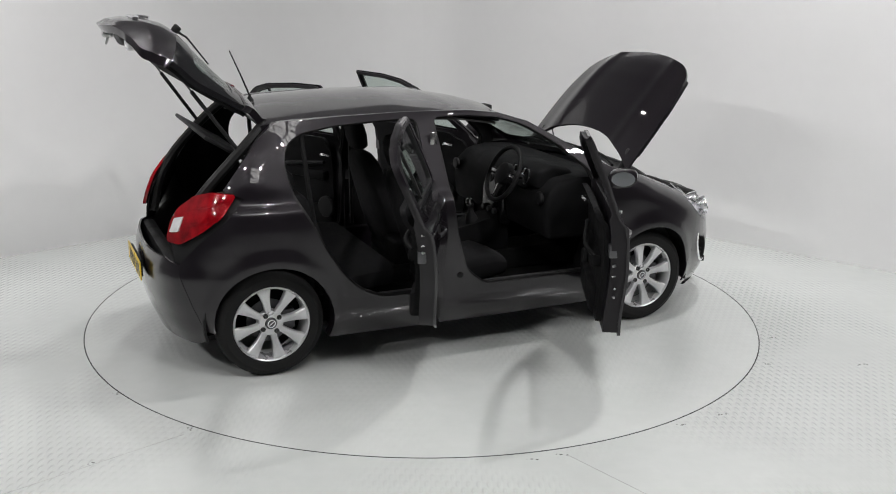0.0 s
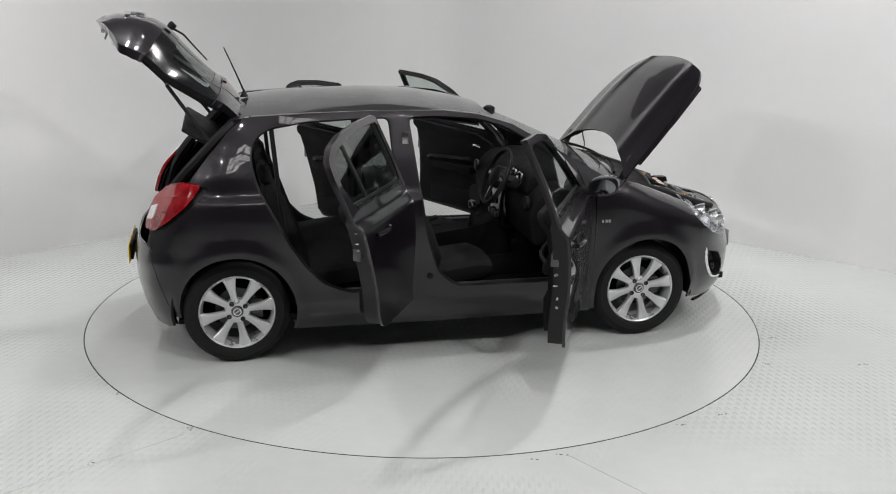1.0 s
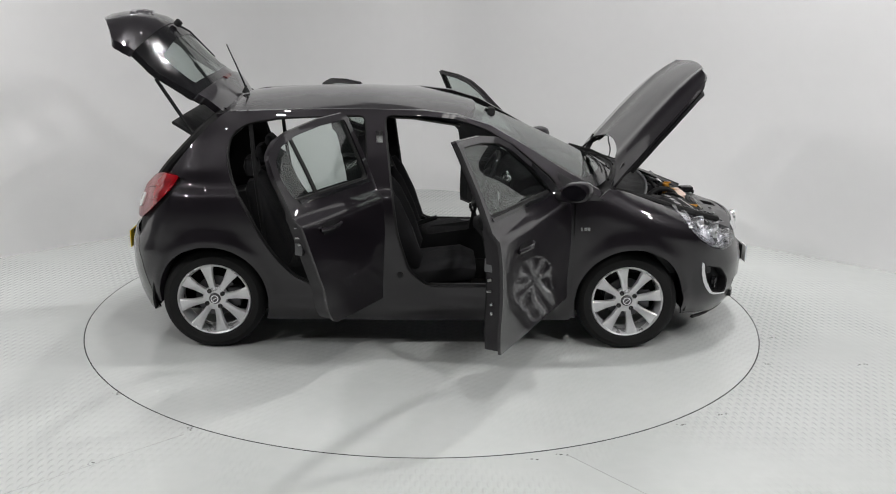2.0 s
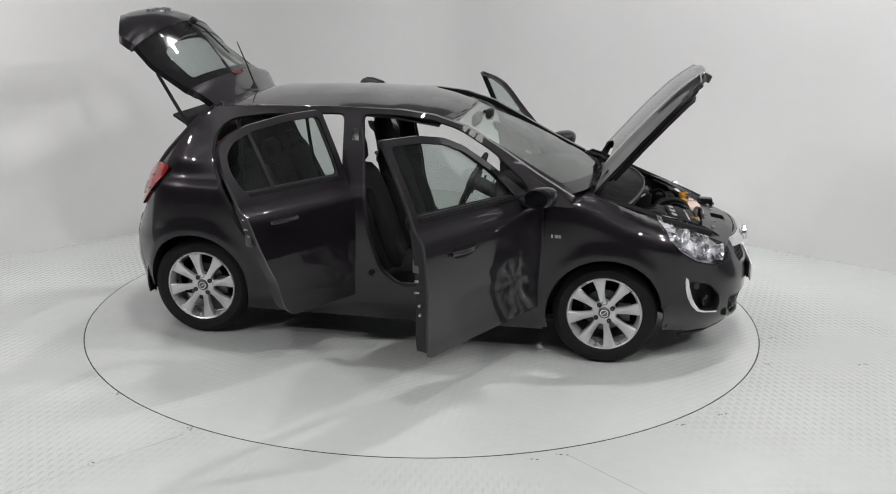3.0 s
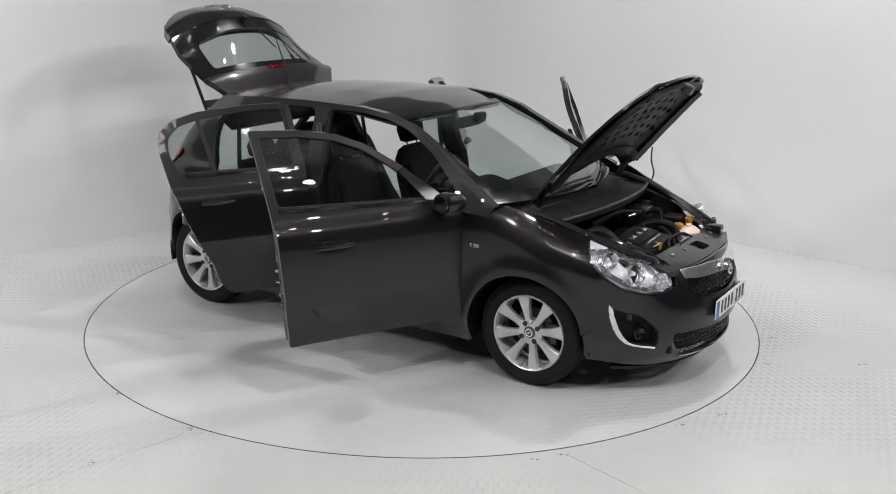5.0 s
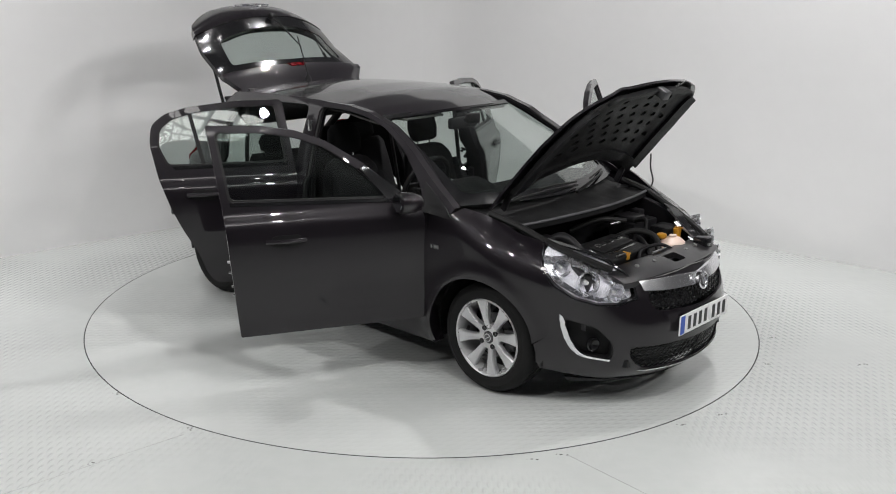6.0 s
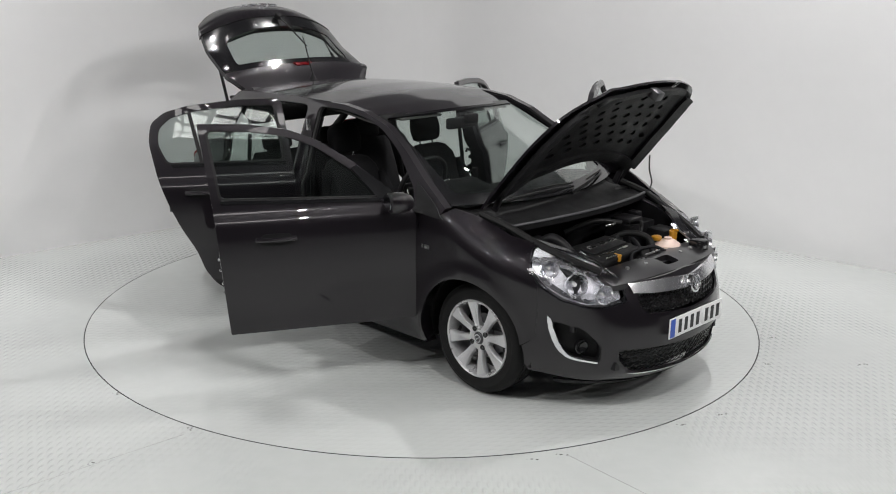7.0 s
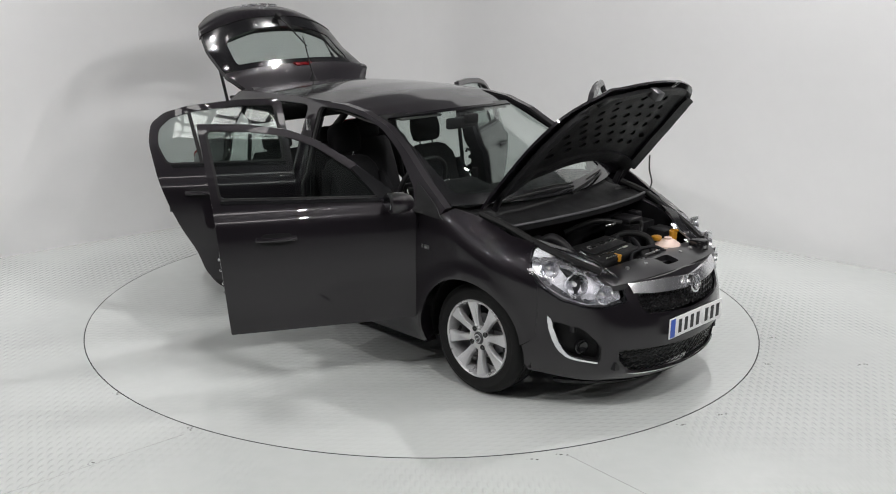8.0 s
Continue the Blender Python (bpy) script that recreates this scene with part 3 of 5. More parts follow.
def build_car():
    car = tagged(new("car"), "dark grey metallic five-door hatchback with doors, bonnet and tailgate open", "car")
    # body sides: pillars, cant rail, sill and rear quarter in one panel each
    rail = [(-1.12, 1.430), (-0.8, 1.446), (-0.4, 1.455), (0.0, 1.449), (0.2, 1.427)]
    outer = ([(0.90, 0.20), (0.0, 0.195), (-0.86, 0.20)] + arch(-AXLE, 0.341, -20, 185, 26)
             + [(-1.66, 0.30), (s_at(-1.70), 0.52), (s_at(-1.74), 0.66), (s_at(-1.66), 0.78), (s_at(-1.50), 0.93), (s_at(-1.40), 1.05), (s_at(-1.52), 1.085), (s_at(-1.40), 1.22), (s_at(-1.28), 1.34), (-1.17, 1.42)]
             + rail + [(0.40, 1.368), (0.61, 1.254), (0.83, 1.126), (1.05, 1.010), (1.04, 0.985), (0.885, 0.98), (0.90, 0.6)])
    for side in (-1, 1):
        part("body_side", skin(outer, [FRONT_OPEN, REAR_OPEN], lambda s, z: np.where(z < 0.42, 0.09, 0.05), side, step=0.022), PAINT, car)
        # front wing with its wheel arch
        wing = ([(0.895, 0.22), (0.895, 0.97), (1.04, 0.978), (1.10, 1.018), (1.2, 0.995), (1.45, 0.91)] + along([(1.525, 0.872), (1.60, 0.785), (1.66, 0.71), (1.665, 0.60), (1.65, 0.42)])
                + arch(AXLE, 0.341, 8, 197, 26))
        part("front_wing", skin(wing, (), 0.014, side, 0.003, 0.025), PAINT, car)
    # roof
    roof_x = np.array([(-1.24, 1.435), (-1.0, 1.465), (-0.7, 1.484), (-0.35, 1.492), (-0.05, 1.478), (0.2, 1.437), (0.36, 1.398)])

    def roof_map(x, y, off, side):
        hw = np.interp(x, [-1.25, -0.9, 0.0, 0.4], [0.57, 0.63, 0.645, 0.615])
        edge = np.interp(x, [-1.25, -1.12, -0.8, -0.4, 0.0, 0.2, 0.4], [1.400, 1.422, 1.444, 1.454, 1.447, 1.420, 1.368])
        k = np.abs(y)
        zc = np.interp(x, roof_x[:, 0], roof_x[:, 1])
        return x - 0.11 * k ** 2 * sm((x + 0.2) / 0.5), y * hw, edge + (zc - edge + 0.012) * (1 - k ** 2.0) + off * 1.0
    part("roof", skin([(-1.23, -1.0), (0.34, -1.0), (0.34, 1.0), (-1.23, 1.0)], (), 0.02, 1, 0, 0.05, mapping=roof_map), PAINT, car)
    # windscreen
    def screen_map(u, w, off, side):
        # u: 0 roof to 1 scuttle, w: -1 to 1 across
        hw = 0.625 + 0.115 * u
        x = 0.30 + 0.93 * u - (0.08 + 0.14 * u) * w * w
        zz = 1.410 - 0.408 * u + 0.07 * u * (1 - u) + (0.012 * u - 0.012) * w * w
        return x + off * 0.4, w * hw, zz + off
    part("windscreen", skin([(0.0, -1), (1.0, -1), (1.0, 1), (0.0, 1)], (), 0.005, 1, 0, 0.05, mapping=screen_map), SCREEN, car).visible_shadow = False
    rim = [(0.0, -1.0), (1.0, -1.0), (1.0, 1.0), (0.0, 1.0)]
    clear = rounded([(0.05, -0.90), (0.90, -0.915), (0.93, 0.0), (0.90, 0.915), (0.05, 0.90), (0.04, 0.0)], 0.05)
    part("windscreen_border", skin(rim, [clear], 0.004, 1, 0.005, 0.06, mapping=screen_map), GLOSSBLACK, car, "black printed windscreen border")
    # bumpers
    fb = along([(1.60, 0.225), (1.594, 0.27), (1.597, 0.33), (1.593, 0.372), (1.65, 0.42), (1.665, 0.60), (1.66, 0.71), (1.77, 0.635), (1.87, 0.60), (1.93, 0.598), (1.985, 0.625), (1.955, 0.69), (1.97, 0.715)]) + [(S_NOSE, 0.735), (S_NOSE, 0.17), (on(1.9, 0.165), 0.165)]
    bm = bmesh.new()
    for side in (-1, 1):
        skin(fb, BUMPER_HOLES, 0.012, side, 0.0, 0.035, bm)
    part("front_bumper", bm, PAINT, car)
    rb = [(S_TAIL, 0.20), (s_at(-1.7), 0.20), (-1.655, 0.24), (-1.66, 0.30), (s_at(-1.70), 0.52), (s_at(-1.74), 0.66), (s_at(-1.80), 0.68), (S_TAIL, 0.66)]
    bm = bmesh.new()
    for side in (-1, 1):
        skin(rb, (), 0.012, side, 0.002, 0.04, bm)
    part("rear_bumper", bm, PAINT, car)
    return car


def build_wheel(car, x, side):
    at = pose(x, side * TRACK, WHEEL_R, 90 if side < 0 else -90, 0, 0)
    bm = bmesh.new()
    prof = [(0.212, -0.175), (0.225, -0.186), (0.265, -0.19), (0.292, -0.183), (0.306, -0.165), (0.309, -0.13), (0.3045, -0.127), (0.3045, -0.12), (0.3095, -0.117), (0.31, -0.10), (0.3045, -0.098), (0.3045, -0.09), (0.31, -0.088), (0.31, -0.066), (0.3045, -0.064), (0.3045, -0.056), (0.309, -0.053), (0.306, -0.022), (0.292, -0.004), (0.268, 0.006), (0.262, 0.004), (0.240, 0.005), (0.226, -0.002), (0.214, -0.012)]
    lathe(bm, prof, 72, closed=True)
    wheel = part("wheel", bm, RUBBER, car, "black rubber tyre on a silver eight-spoke alloy rim", at)
    # barrel and lip
    bm = bmesh.new()
    lathe(bm, [(0.214, -0.17), (0.206, -0.16), (0.196, -0.10), (0.196, -0.05), (0.204, -0.02), (0.210, -0.004), (0.217, 0.000), (0.2215, -0.006), (0.218, -0.02), (0.216, -0.1)], 72, closed=True)
    part("rim", bm, ALLOY, wheel)
    # spokes: broad at the lip, dished towards the hub
    for k in range(8):
        bm = bmesh.new()
        rows = [(0.045, 0.020, -0.030, 0.004), (0.085, 0.0185, -0.021, 0.004), (0.125, 0.021, -0.013, 0.006), (0.165, 0.028, -0.008, 0.007), (0.195, 0.036, -0.006, 0.006), (0.208, 0.040, -0.008, 0.004)]
        vs = []
        for r, w, h, dish in rows:
            line = [(-w, h - 0.030), (-w, h - 0.006), (-w * 0.8, h), (0, h - dish), (w * 0.8, h), (w, h - 0.006), (w, h - 0.030)]
            vs.append([bm.verts.new((r, q, z)) for q, z in line])
        for a, b in zip(vs, vs[1:]):
            for j in range(6):
                bm.faces.new((a[j], a[j + 1], b[j + 1], b[j]))
            bm.faces.new((a[6], a[0], b[0], b[6]))
        bm.faces.new(vs[0][::-1])
        bm.faces.new(vs[-1])
        part("spoke", bm, ALLOY, wheel, at=pose(0, 0, 0, 0, 0, 45 * k + 11), angle=30)
    bm = bmesh.new()
    lathe(bm, [(0.074, -0.075), (0.074, -0.034), (0.066, -0.026), (0.036, -0.024), (0.034, -0.075)], 40, closed=True)
    part("hub", bm, ALLOY, wheel)
    bm = bmesh.new()
    lathe(bm, [(0.0001, -0.05), (0.033, -0.05), (0.033, -0.022), (0.029, -0.018), (0.0001, -0.016)], 32)
    part("hub_cap", bm, DARKSTEEL, wheel, "dark round hub cap")
    bm = bmesh.new()
    lathe(bm, [(0.018, -0.019), (0.018, -0.014), (0.024, -0.014), (0.024, -0.019)], 28, closed=True)
    box(bm, -0.014, 0.014, -0.0025, 0.0025, -0.018, -0.0135, m=pose(0, 0, 0, 0, 0, 35))
    part("hub_badge", bm, CHROME, wheel, "plain chrome ring badge")
    for k in range(4):
        bm = bmesh.new()
        c = (0.056 * math.cos(radians(90 * k + 33)), 0.056 * math.sin(radians(90 * k + 33)))
        lathe(bm, [(0.0145, -0.06), (0.0145, -0.0205), (0.012, -0.0185), (0.007, -0.022), (0.0001, -0.026)], 14, Matrix.Translation((*c, 0)))
        part("wheel_bolt", bm, INK, wheel)
    bm = bmesh.new()
    lathe(bm, [(0.0001, -0.10), (0.125, -0.10), (0.125, -0.088), (0.06, -0.086), (0.05, -0.07), (0.0001, -0.07)], 40)
    part("brake_disc", bm, DARKSTEEL, wheel, "grey steel brake disc behind the spokes")
    bm = bmesh.new()
    box(bm, 0.075, 0.15, -0.06, 0.06, -0.125, -0.06, 0.012)
    part("brake_caliper", bm, DARKSTEEL, wheel)
    # dark liner over the wheel
    bm = bmesh.new()
    n, r = 30, 0.362
    cols = []
    for i in range(n + 1):
        a = radians(-13 + 206 * i / n)
        cols.append([bm.verts.new((x + q * math.cos(a), side * y, 0.325 + q * math.sin(a))) for y, q in ((0.755, r), (0.50, r), (0.50, r + 0.012), (0.755, r + 0.012))])
    for a, b in zip(cols, cols[1:]):
        for k in range(4):
            bm.faces.new((a[k], a[(k + 1) % 4], b[(k + 1) % 4], b[k]))
    disc = [bm.verts.new((x, side * 0.5, 0.32))] + [c[1] for c in cols]
    for a, b in zip(disc[1:], disc[2:]):
        bm.faces.new((disc[0], a, b))
    part("wheel_arch_liner", bm, BLACK, car, "black plastic wheel arch liner")


def swing(hx, hy, angle):
    return Matrix.Translation((hx, hy, 0)) @ Matrix.Rotation(radians(angle), 4, "Z") @ Matrix.Translation((-hx, -hy, 0))


def build_door(car, side, rear, angle):
    """A side door swung open on its front edge, with glass, trim, handle, seal and mirror."""
    outline = rounded(REAR_DOOR if rear else FRONT_DOOR, 0.035 if rear else [0.03] * 8 + [0.012] + [0.03] * 2 + [0.008])
    if rear:
        window = [(-0.278, 1.085), (-0.316, 1.422), (-0.55, 1.419), (-0.81, 1.396), (-0.968, 1.356), (-1.042, 1.292), (-1.052, 1.20), (-1.0, 1.088)]
        hx = -0.235
        name, label = "rear_door", "dark grey rear passenger door swung open"
        x0, x1 = -0.95, -0.26
    else:
        window = [(0.69, 1.045), (0.53, 1.20), (0.345, 1.324), (0.19, 1.382), (0.0, 1.413), (-0.232, 1.422), (-0.188, 1.075)]
        hx = 0.865
        name, label = "front_door", "dark grey front door swung open"
        x0, x1 = -0.10, 0.78
    window = rounded(window, 0.03)
    hy = side * 0.865
    door = part(name, skin(outline, [window], 0.016, side, 0.002, 0.022), PAINT, car, label, swing(hx, hy, angle * -side))
    # pressed inner shell, set in from the skin's edge
    mx, mz = np.mean(outline, axis=0)
    wx, wz = np.mean(window, axis=0)
    slim = [((x - mx) * 0.975 + mx, (z - mz) * 0.98 + mz) for x, z in outline]
    hole = [((x - wx) * 1.015 + wx, (z - wz) * 1.02 + wz) for x, z in window]
    depth = lambda s, z: 0.026 + 0.052 * sm((1.05 - z) / 0.10)
    part("door_shell", skin(slim, [hole], depth, side, -0.014, 0.04), INNER, door, "dark grey pressed inner door shell")
    # glass
    g = skin(window, (), 0.004, side, -0.018, 0.06)
    part("window_glass", g, GLASS, door, "clear side window glass").visible_shadow = False
    # rubber along the window's edge
    bm = skin(window, [[((x - cx) * 0.965 + cx, (z - cz) * 0.955 + cz) for x, z in window] for cx, cz in [tuple(np.mean(window, axis=0))]], 0.014, side, -0.008, 0.05)
    part("window_seal", bm, SEAL, door, "black rubber window seal")
    if rear:
        bm = skin([(-0.80, 1.09), (-0.86, 1.392), (-0.838, 1.394), (-0.775, 1.09)], (), 0.012, side, -0.010, 0.05)
        part("window_divider", bm, SEAL, door)
    belt = [(x, z) for x, z in ([(-0.28, 1.068), (-0.96, 1.072), (-0.975, 1.09), (-0.28, 1.086)] if rear else [(0.69, 1.028), (-0.18, 1.057), (-0.182, 1.075), (0.67, 1.046)])]
    part("belt_strip", skin(belt, (), 0.010, side, 0.007, 0.05), GLOSSBLACK, door, "gloss black strip under the window")
    # inner trim panel, armrest, pull, pocket, speaker
    if rear:
        trim = [(-0.27, 0.40), (-0.30, 0.75), (-0.30, 1.07), (-0.95, 1.07), (-0.97, 0.96), (-0.91, 0.80), (-0.83, 0.66), (-0.76, 0.50), (-0.70, 0.40)]
    else:
        trim = [(0.78, 0.40), (0.79, 0.95), (0.66, 1.03), (-0.16, 1.06), (-0.13, 0.75), (-0.09, 0.40)]
    bm = skin(rounded(trim, 0.05), (), 0.03, side, -0.094, 0.05)
    mid = side * 0.750
    zx = 0.80 if rear else 0.74
    a0, a1 = (x0 + 0.16, x1 - 0.08) if rear else (x0 + 0.10, x1 - 0.22)
    box(bm, a0, a1, mid - 0.045, mid + 0.045, zx - 0.05, zx + 0.02, 0.02)
    box(bm, a0 + 0.05, a1 + 0.06, mid - 0.03, mid + 0.04, 0.42, 0.56, 0.02)
    part("door_trim", bm, DASH, door, "charcoal moulded door trim with armrest and pocket")
    bm = bmesh.new()
    sx = x1 - 0.02 if rear else x1 - 0.10
    cyl(bm, (sx - 0.06, side * 0.745, 0.55), (sx - 0.06, side * 0.715, 0.55), 0.08, 28, 0.008)
    part("speaker_grille", bm, BLACK, door)
    bm = bmesh.new()
    tube(bm, smooth_line([(sx - 0.10, side * 0.720, 0.93), (sx - 0.06, side * 0.702, 0.945), (sx - 0.01, side * 0.720, 0.935)], 5), 0.011)
    part("inner_handle", bm, CHROME, door, "bright inner door handle")
    bm = bmesh.new()
    tube(bm, smooth_line([(a0 + 0.02, side * 0.730, zx + 0.01), (a0 + 0.12, side * 0.685, zx + 0.05), (a1 - 0.02, side * 0.730, zx + 0.08)], 5), 0.014)
    part("pull_handle", bm, BLACK, door)
    # outer handle over its recess
    h0, h1, hz = (-0.90, -0.71, 0.925) if rear else (-0.015, 0.195, 0.872)
    bm = skin(rounded([(h0 + 0.03, hz - 0.035), (h1 - 0.02, hz - 0.035), (h1 - 0.02, hz + 0.028), (h0 + 0.03, hz + 0.028)], 0.028), (), 0.004, side, 0.0045, 0.02)
    part("handle_recess", bm, BLACK, door)
    bm = bmesh.new()
    pts = []
    for k in range(9):
        t = k / 8
        x = h0 + (h1 - h0) * t
        px, py, pz = shell(np.array([x]), np.array([hz + 0.004 * math.sin(math.pi * t)]), 0.012 + 0.026 * math.sin(math.pi * t), side)
        pts.append((px[0], py[0], pz[0]))
    tube(bm, pts, 0.012, 8)
    part("door_handle", bm, PAINT, door)
    # hinges, check strap and latch on the shut faces
    for z in (0.47, 0.80):
        bm = bmesh.new()
        box(bm, hx - 0.02, hx + 0.07, side * 0.820 - 0.02, side * 0.820 + 0.02, z - 0.035, z + 0.035, 0.006)
        part("hinge", bm, INNER, door)
    e = -0.19 if not rear else -0.985
    bm = bmesh.new()
    box(bm, e - 0.004 if not rear else e - 0.01, e + 0.05, side * 0.800 - 0.022, side * 0.800 + 0.022, 0.80, 0.87, 0.005)
    part("latch", bm, DARKSTEEL, door, "small dark steel door latch")
    for z in (0.58, 0.63, 0.70, 0.76) if not rear else (0.86, 0.90, 0.96):
        bm = bmesh.new()
        s_e = np.interp(z, [0.335, 0.75, 1.06], [-0.155, -0.20, -0.225]) if not rear else np.interp(z, [0.70, 0.84, 1.02], [-0.93, -0.99, -1.05])
        cyl(bm, (s_e - 0.003, side * (0.815 + 0.02 * (z * 40 % 2 - 1)), z), (s_e + 0.01, side * 0.815, z), 0.007, 10)
        part("screw", bm, STEEL, door)
    if not rear:
        build_mirror(door, side)
    return door


def build_mirror(door, side):
    bm = bmesh.new()
    rows = []
    for u, k in ((-0.052, 0.72), (-0.045, 0.92), (-0.02, 1.0), (0.03, 0.93), (0.065, 0.72), (0.085, 0.40), (0.09, 0.08)):
        ring = []
        for j in range(24):
            a = 2 * math.pi * j / 24
            ca, sa = math.cos(a), math.sin(a)
            y = 0.092 * k * math.copysign(abs(ca) ** 0.75, ca)
            z = 0.060 * k * math.copysign(abs(sa) ** 0.75, sa)
            ring.append(bm.verts.new((0.735 + u, side * (0.945 + y), 1.045 + z + 0.012 * y / 0.1)))
        rows.append(ring)
    for a, b in zip(rows, rows[1:]):
        for j in range(24):
            bm.faces.new((a[j], a[(j + 1) % 24], b[(j + 1) % 24], b[j]))
    bm.faces.new(rows[0][::-1])
    bm.faces.new(rows[-1])
    part("wing_mirror", bm, PAINT, door, "dark grey painted wing mirror shell")
    bm = bmesh.new()
    lathe(bm, [(0.0001, 0), (0.062, 0.0), (0.062, 0.004), (0.0001, 0.004)], 28, pose(0.6775, side * 0.945, 1.047, 0, 90, 0) @ Matrix.Diagonal((0.72, 1.15, 1, 1)))
    part("mirror_glass", bm, MIRROR, door, "mirror glass")
    bm = bmesh.new()
    box(bm, 0.69, 0.77, *sorted((side * 0.810, side * 0.900)), 0.985, 1.03, 0.015)
    part("mirror_foot", bm, BLACK, door)
    bm = skin([(0.665, 1.045), (0.80, 1.03), (0.69, 1.125), (0.56, 1.22), (0.53, 1.205)], (), 0.02, side, 0.006, 0.03)
    part("mirror_sail", bm, GLOSSBLACK, door, "gloss black triangle at the mirror's foot")


def bonnet_map(u, w, off, side):
    """u: 0 rear edge to 1 front edge, w: -1 to 1 across."""
    k = np.abs(w)
    hw = np.interp(u, [0, 0.35, 0.6, 0.8, 0.92, 1.0], [0.66, 0.655, 0.642, 0.605, 0.57, 0.52])
    xr = 1.33 - 0.22 * k ** 2.2
    xf = 2.003 - 0.09 * k ** 2
    x = xr + (xf - xr) * u
    zc = np.interp(x, [1.1, 1.2, 1.33, 1.5, 1.65, 1.8, 1.9, 1.97, 2.01, 2.04], [1.055, 1.035, 1.0, 0.955, 0.91, 0.86, 0.815, 0.775, 0.74, 0.70])
    crown = 0.045 * k ** 2.5 - 0.012 * np.exp(-((k - 0.62) / 0.10) ** 2)
    return x + off * 0.25, w * hw, zc - crown + off


def build_bonnet(car):
    hinge = Vector((1.13, 0, 0.99))
    at = Matrix.Translation((0.045, 0, 0.02)) @ Matrix.Translation(hinge) @ Matrix.Rotation(radians(-65), 4, "Y") @ Matrix.Translation(-hinge)
    outline = rounded([(0, -1), (1, -1), (1, 1), (0, 1)], [0.02, 0.22, 0.22, 0.02], 8)
    bonnet = part("bonnet", skin(outline, (), 0.014, 1, 0, 0.05, mapping=bonnet_map), PAINT, car, "dark grey bonnet propped wide open", at)
    # underside pressing with rows of oval holes
    holes = []
    for i in range(6):
        for j in range(9):
            u, w = 0.30 + 0.105 * i, (j - 4) * 0.19 + (0.095 if i % 2 else 0)
            if abs(w) > 0.74 - 0.1 * (i > 4) or (i == 5 and j % 2):
                continue
            holes.append([(u + 0.028 * math.cos(a), w + 0.042 * math.sin(a)) for a in [k * math.pi / 5 for k in range(10)]])
    rim = rounded([(0.05, -0.93), (0.95, -0.90), (0.95, 0.90), (0.05, 0.93)], 0.12, 6)
    part("bonnet_liner", skin(rim, holes, 0.012, 1, -0.030, 0.06, mapping=bonnet_map), BLACK, bonnet, "dark pressed underside of the bonnet, pierced with holes")
    for w0, w1, u0, u1 in ((-0.86, 0.86, 0.09, 0.17), (-0.93, -0.78, 0.12, 0.9), (0.78, 0.93, 0.12, 0.9), (-0.7, 0.7, 0.90, 0.965)):
        part("stiffening_rib", skin(rounded([(u0, w0), (u1, w0), (u1, w1), (u0, w1)], 0.03), (), 0.02, 1, -0.040, 0.06, mapping=bonnet_map), BLACK, bonnet)
    bm = bmesh.new()
    p = bonnet_map(np.array([0.95]), np.array([0.0]), -0.05, 1)
    box(bm, p[0][0] - 0.03, p[0][0] + 0.02, -0.03, 0.03, p[2][0] - 0.06, p[2][0] + 0.01, 0.008)
    part("bonnet_catch", bm, DARKSTEEL, bonnet)
    for side in (-1, 1):
        bm = bmesh.new()
        box(bm, 1.10, 1.26, side * 0.56 - 0.012, side * 0.56 + 0.012, 0.965, 1.0, 0.006)
        part("bonnet_hinge", bm, BAY, bonnet)
    # thin stay rod on the car's left, from the wing edge to the bonnet
    bm = bmesh.new()
    tube(bm, smooth_line([(1.36, 0.645, 0.93), (1.375, 0.66, 1.00), (1.355, 0.655, 1.08), (1.36, 0.64, 1.17)], 6), 0.005)
    part("bonnet_stay", bm, DARKSTEEL, car, "thin bent bonnet stay rod")


GATE = np.array([(-1.165, 1.440), (-1.215, 1.505), (-1.268, 1.567), (-1.285, 1.575), (-1.355, 1.648), (-1.44, 1.738), (-1.52, 1.828), (-1.585, 1.893), (-1.66, 1.938), (-1.76, 1.966), (-1.87, 1.972), (-1.955, 1.957), (-1.995, 1.930)])
GATE_U = np.concatenate([[0], np.cumsum(np.hypot(*np.diff(GATE, axis=0).T))])
GATE_U /= GATE_U[-1]


def gate_map(u, w, off, side):
    """The open tailgate. u: 0 at the roof to 1 at its lower lip, w: -1 to 1 across; off along the outer face."""
    k = np.abs(w)
    u = u - 0.17 * k ** 2 * sm((u - 0.55) / 0.45)
    x, z = np.interp(u, GATE_U, GATE[:, 0]), np.interp(u, GATE_U, GATE[:, 1])
    e = 0.05
    tx = np.interp(u + e, GATE_U, GATE[:, 0]) - np.interp(u - e, GATE_U, GATE[:, 0])
    tz = np.interp(u + e, GATE_U, GATE[:, 1]) - np.interp(u - e, GATE_U, GATE[:, 1])
    n = np.hypot(tx, tz)
    nx, nz = tz / n, -tx / n
    hw = np.interp(u, [0, 0.12, 0.2, 0.45, 0.6, 0.75, 0.9, 1.0], [0.58, 0.635, 0.635, 0.61, 0.585, 0.55, 0.50, 0.47])
    drop = np.interp(u, [0, 0.12, 0.42, 0.7, 0.85, 1.0], [0.05, 0.05, 0.15, 0.16, 0.14, 0.09]) * k ** 2.4
    d = off - drop
    return x + nx * d, w * hw, z + nz * d


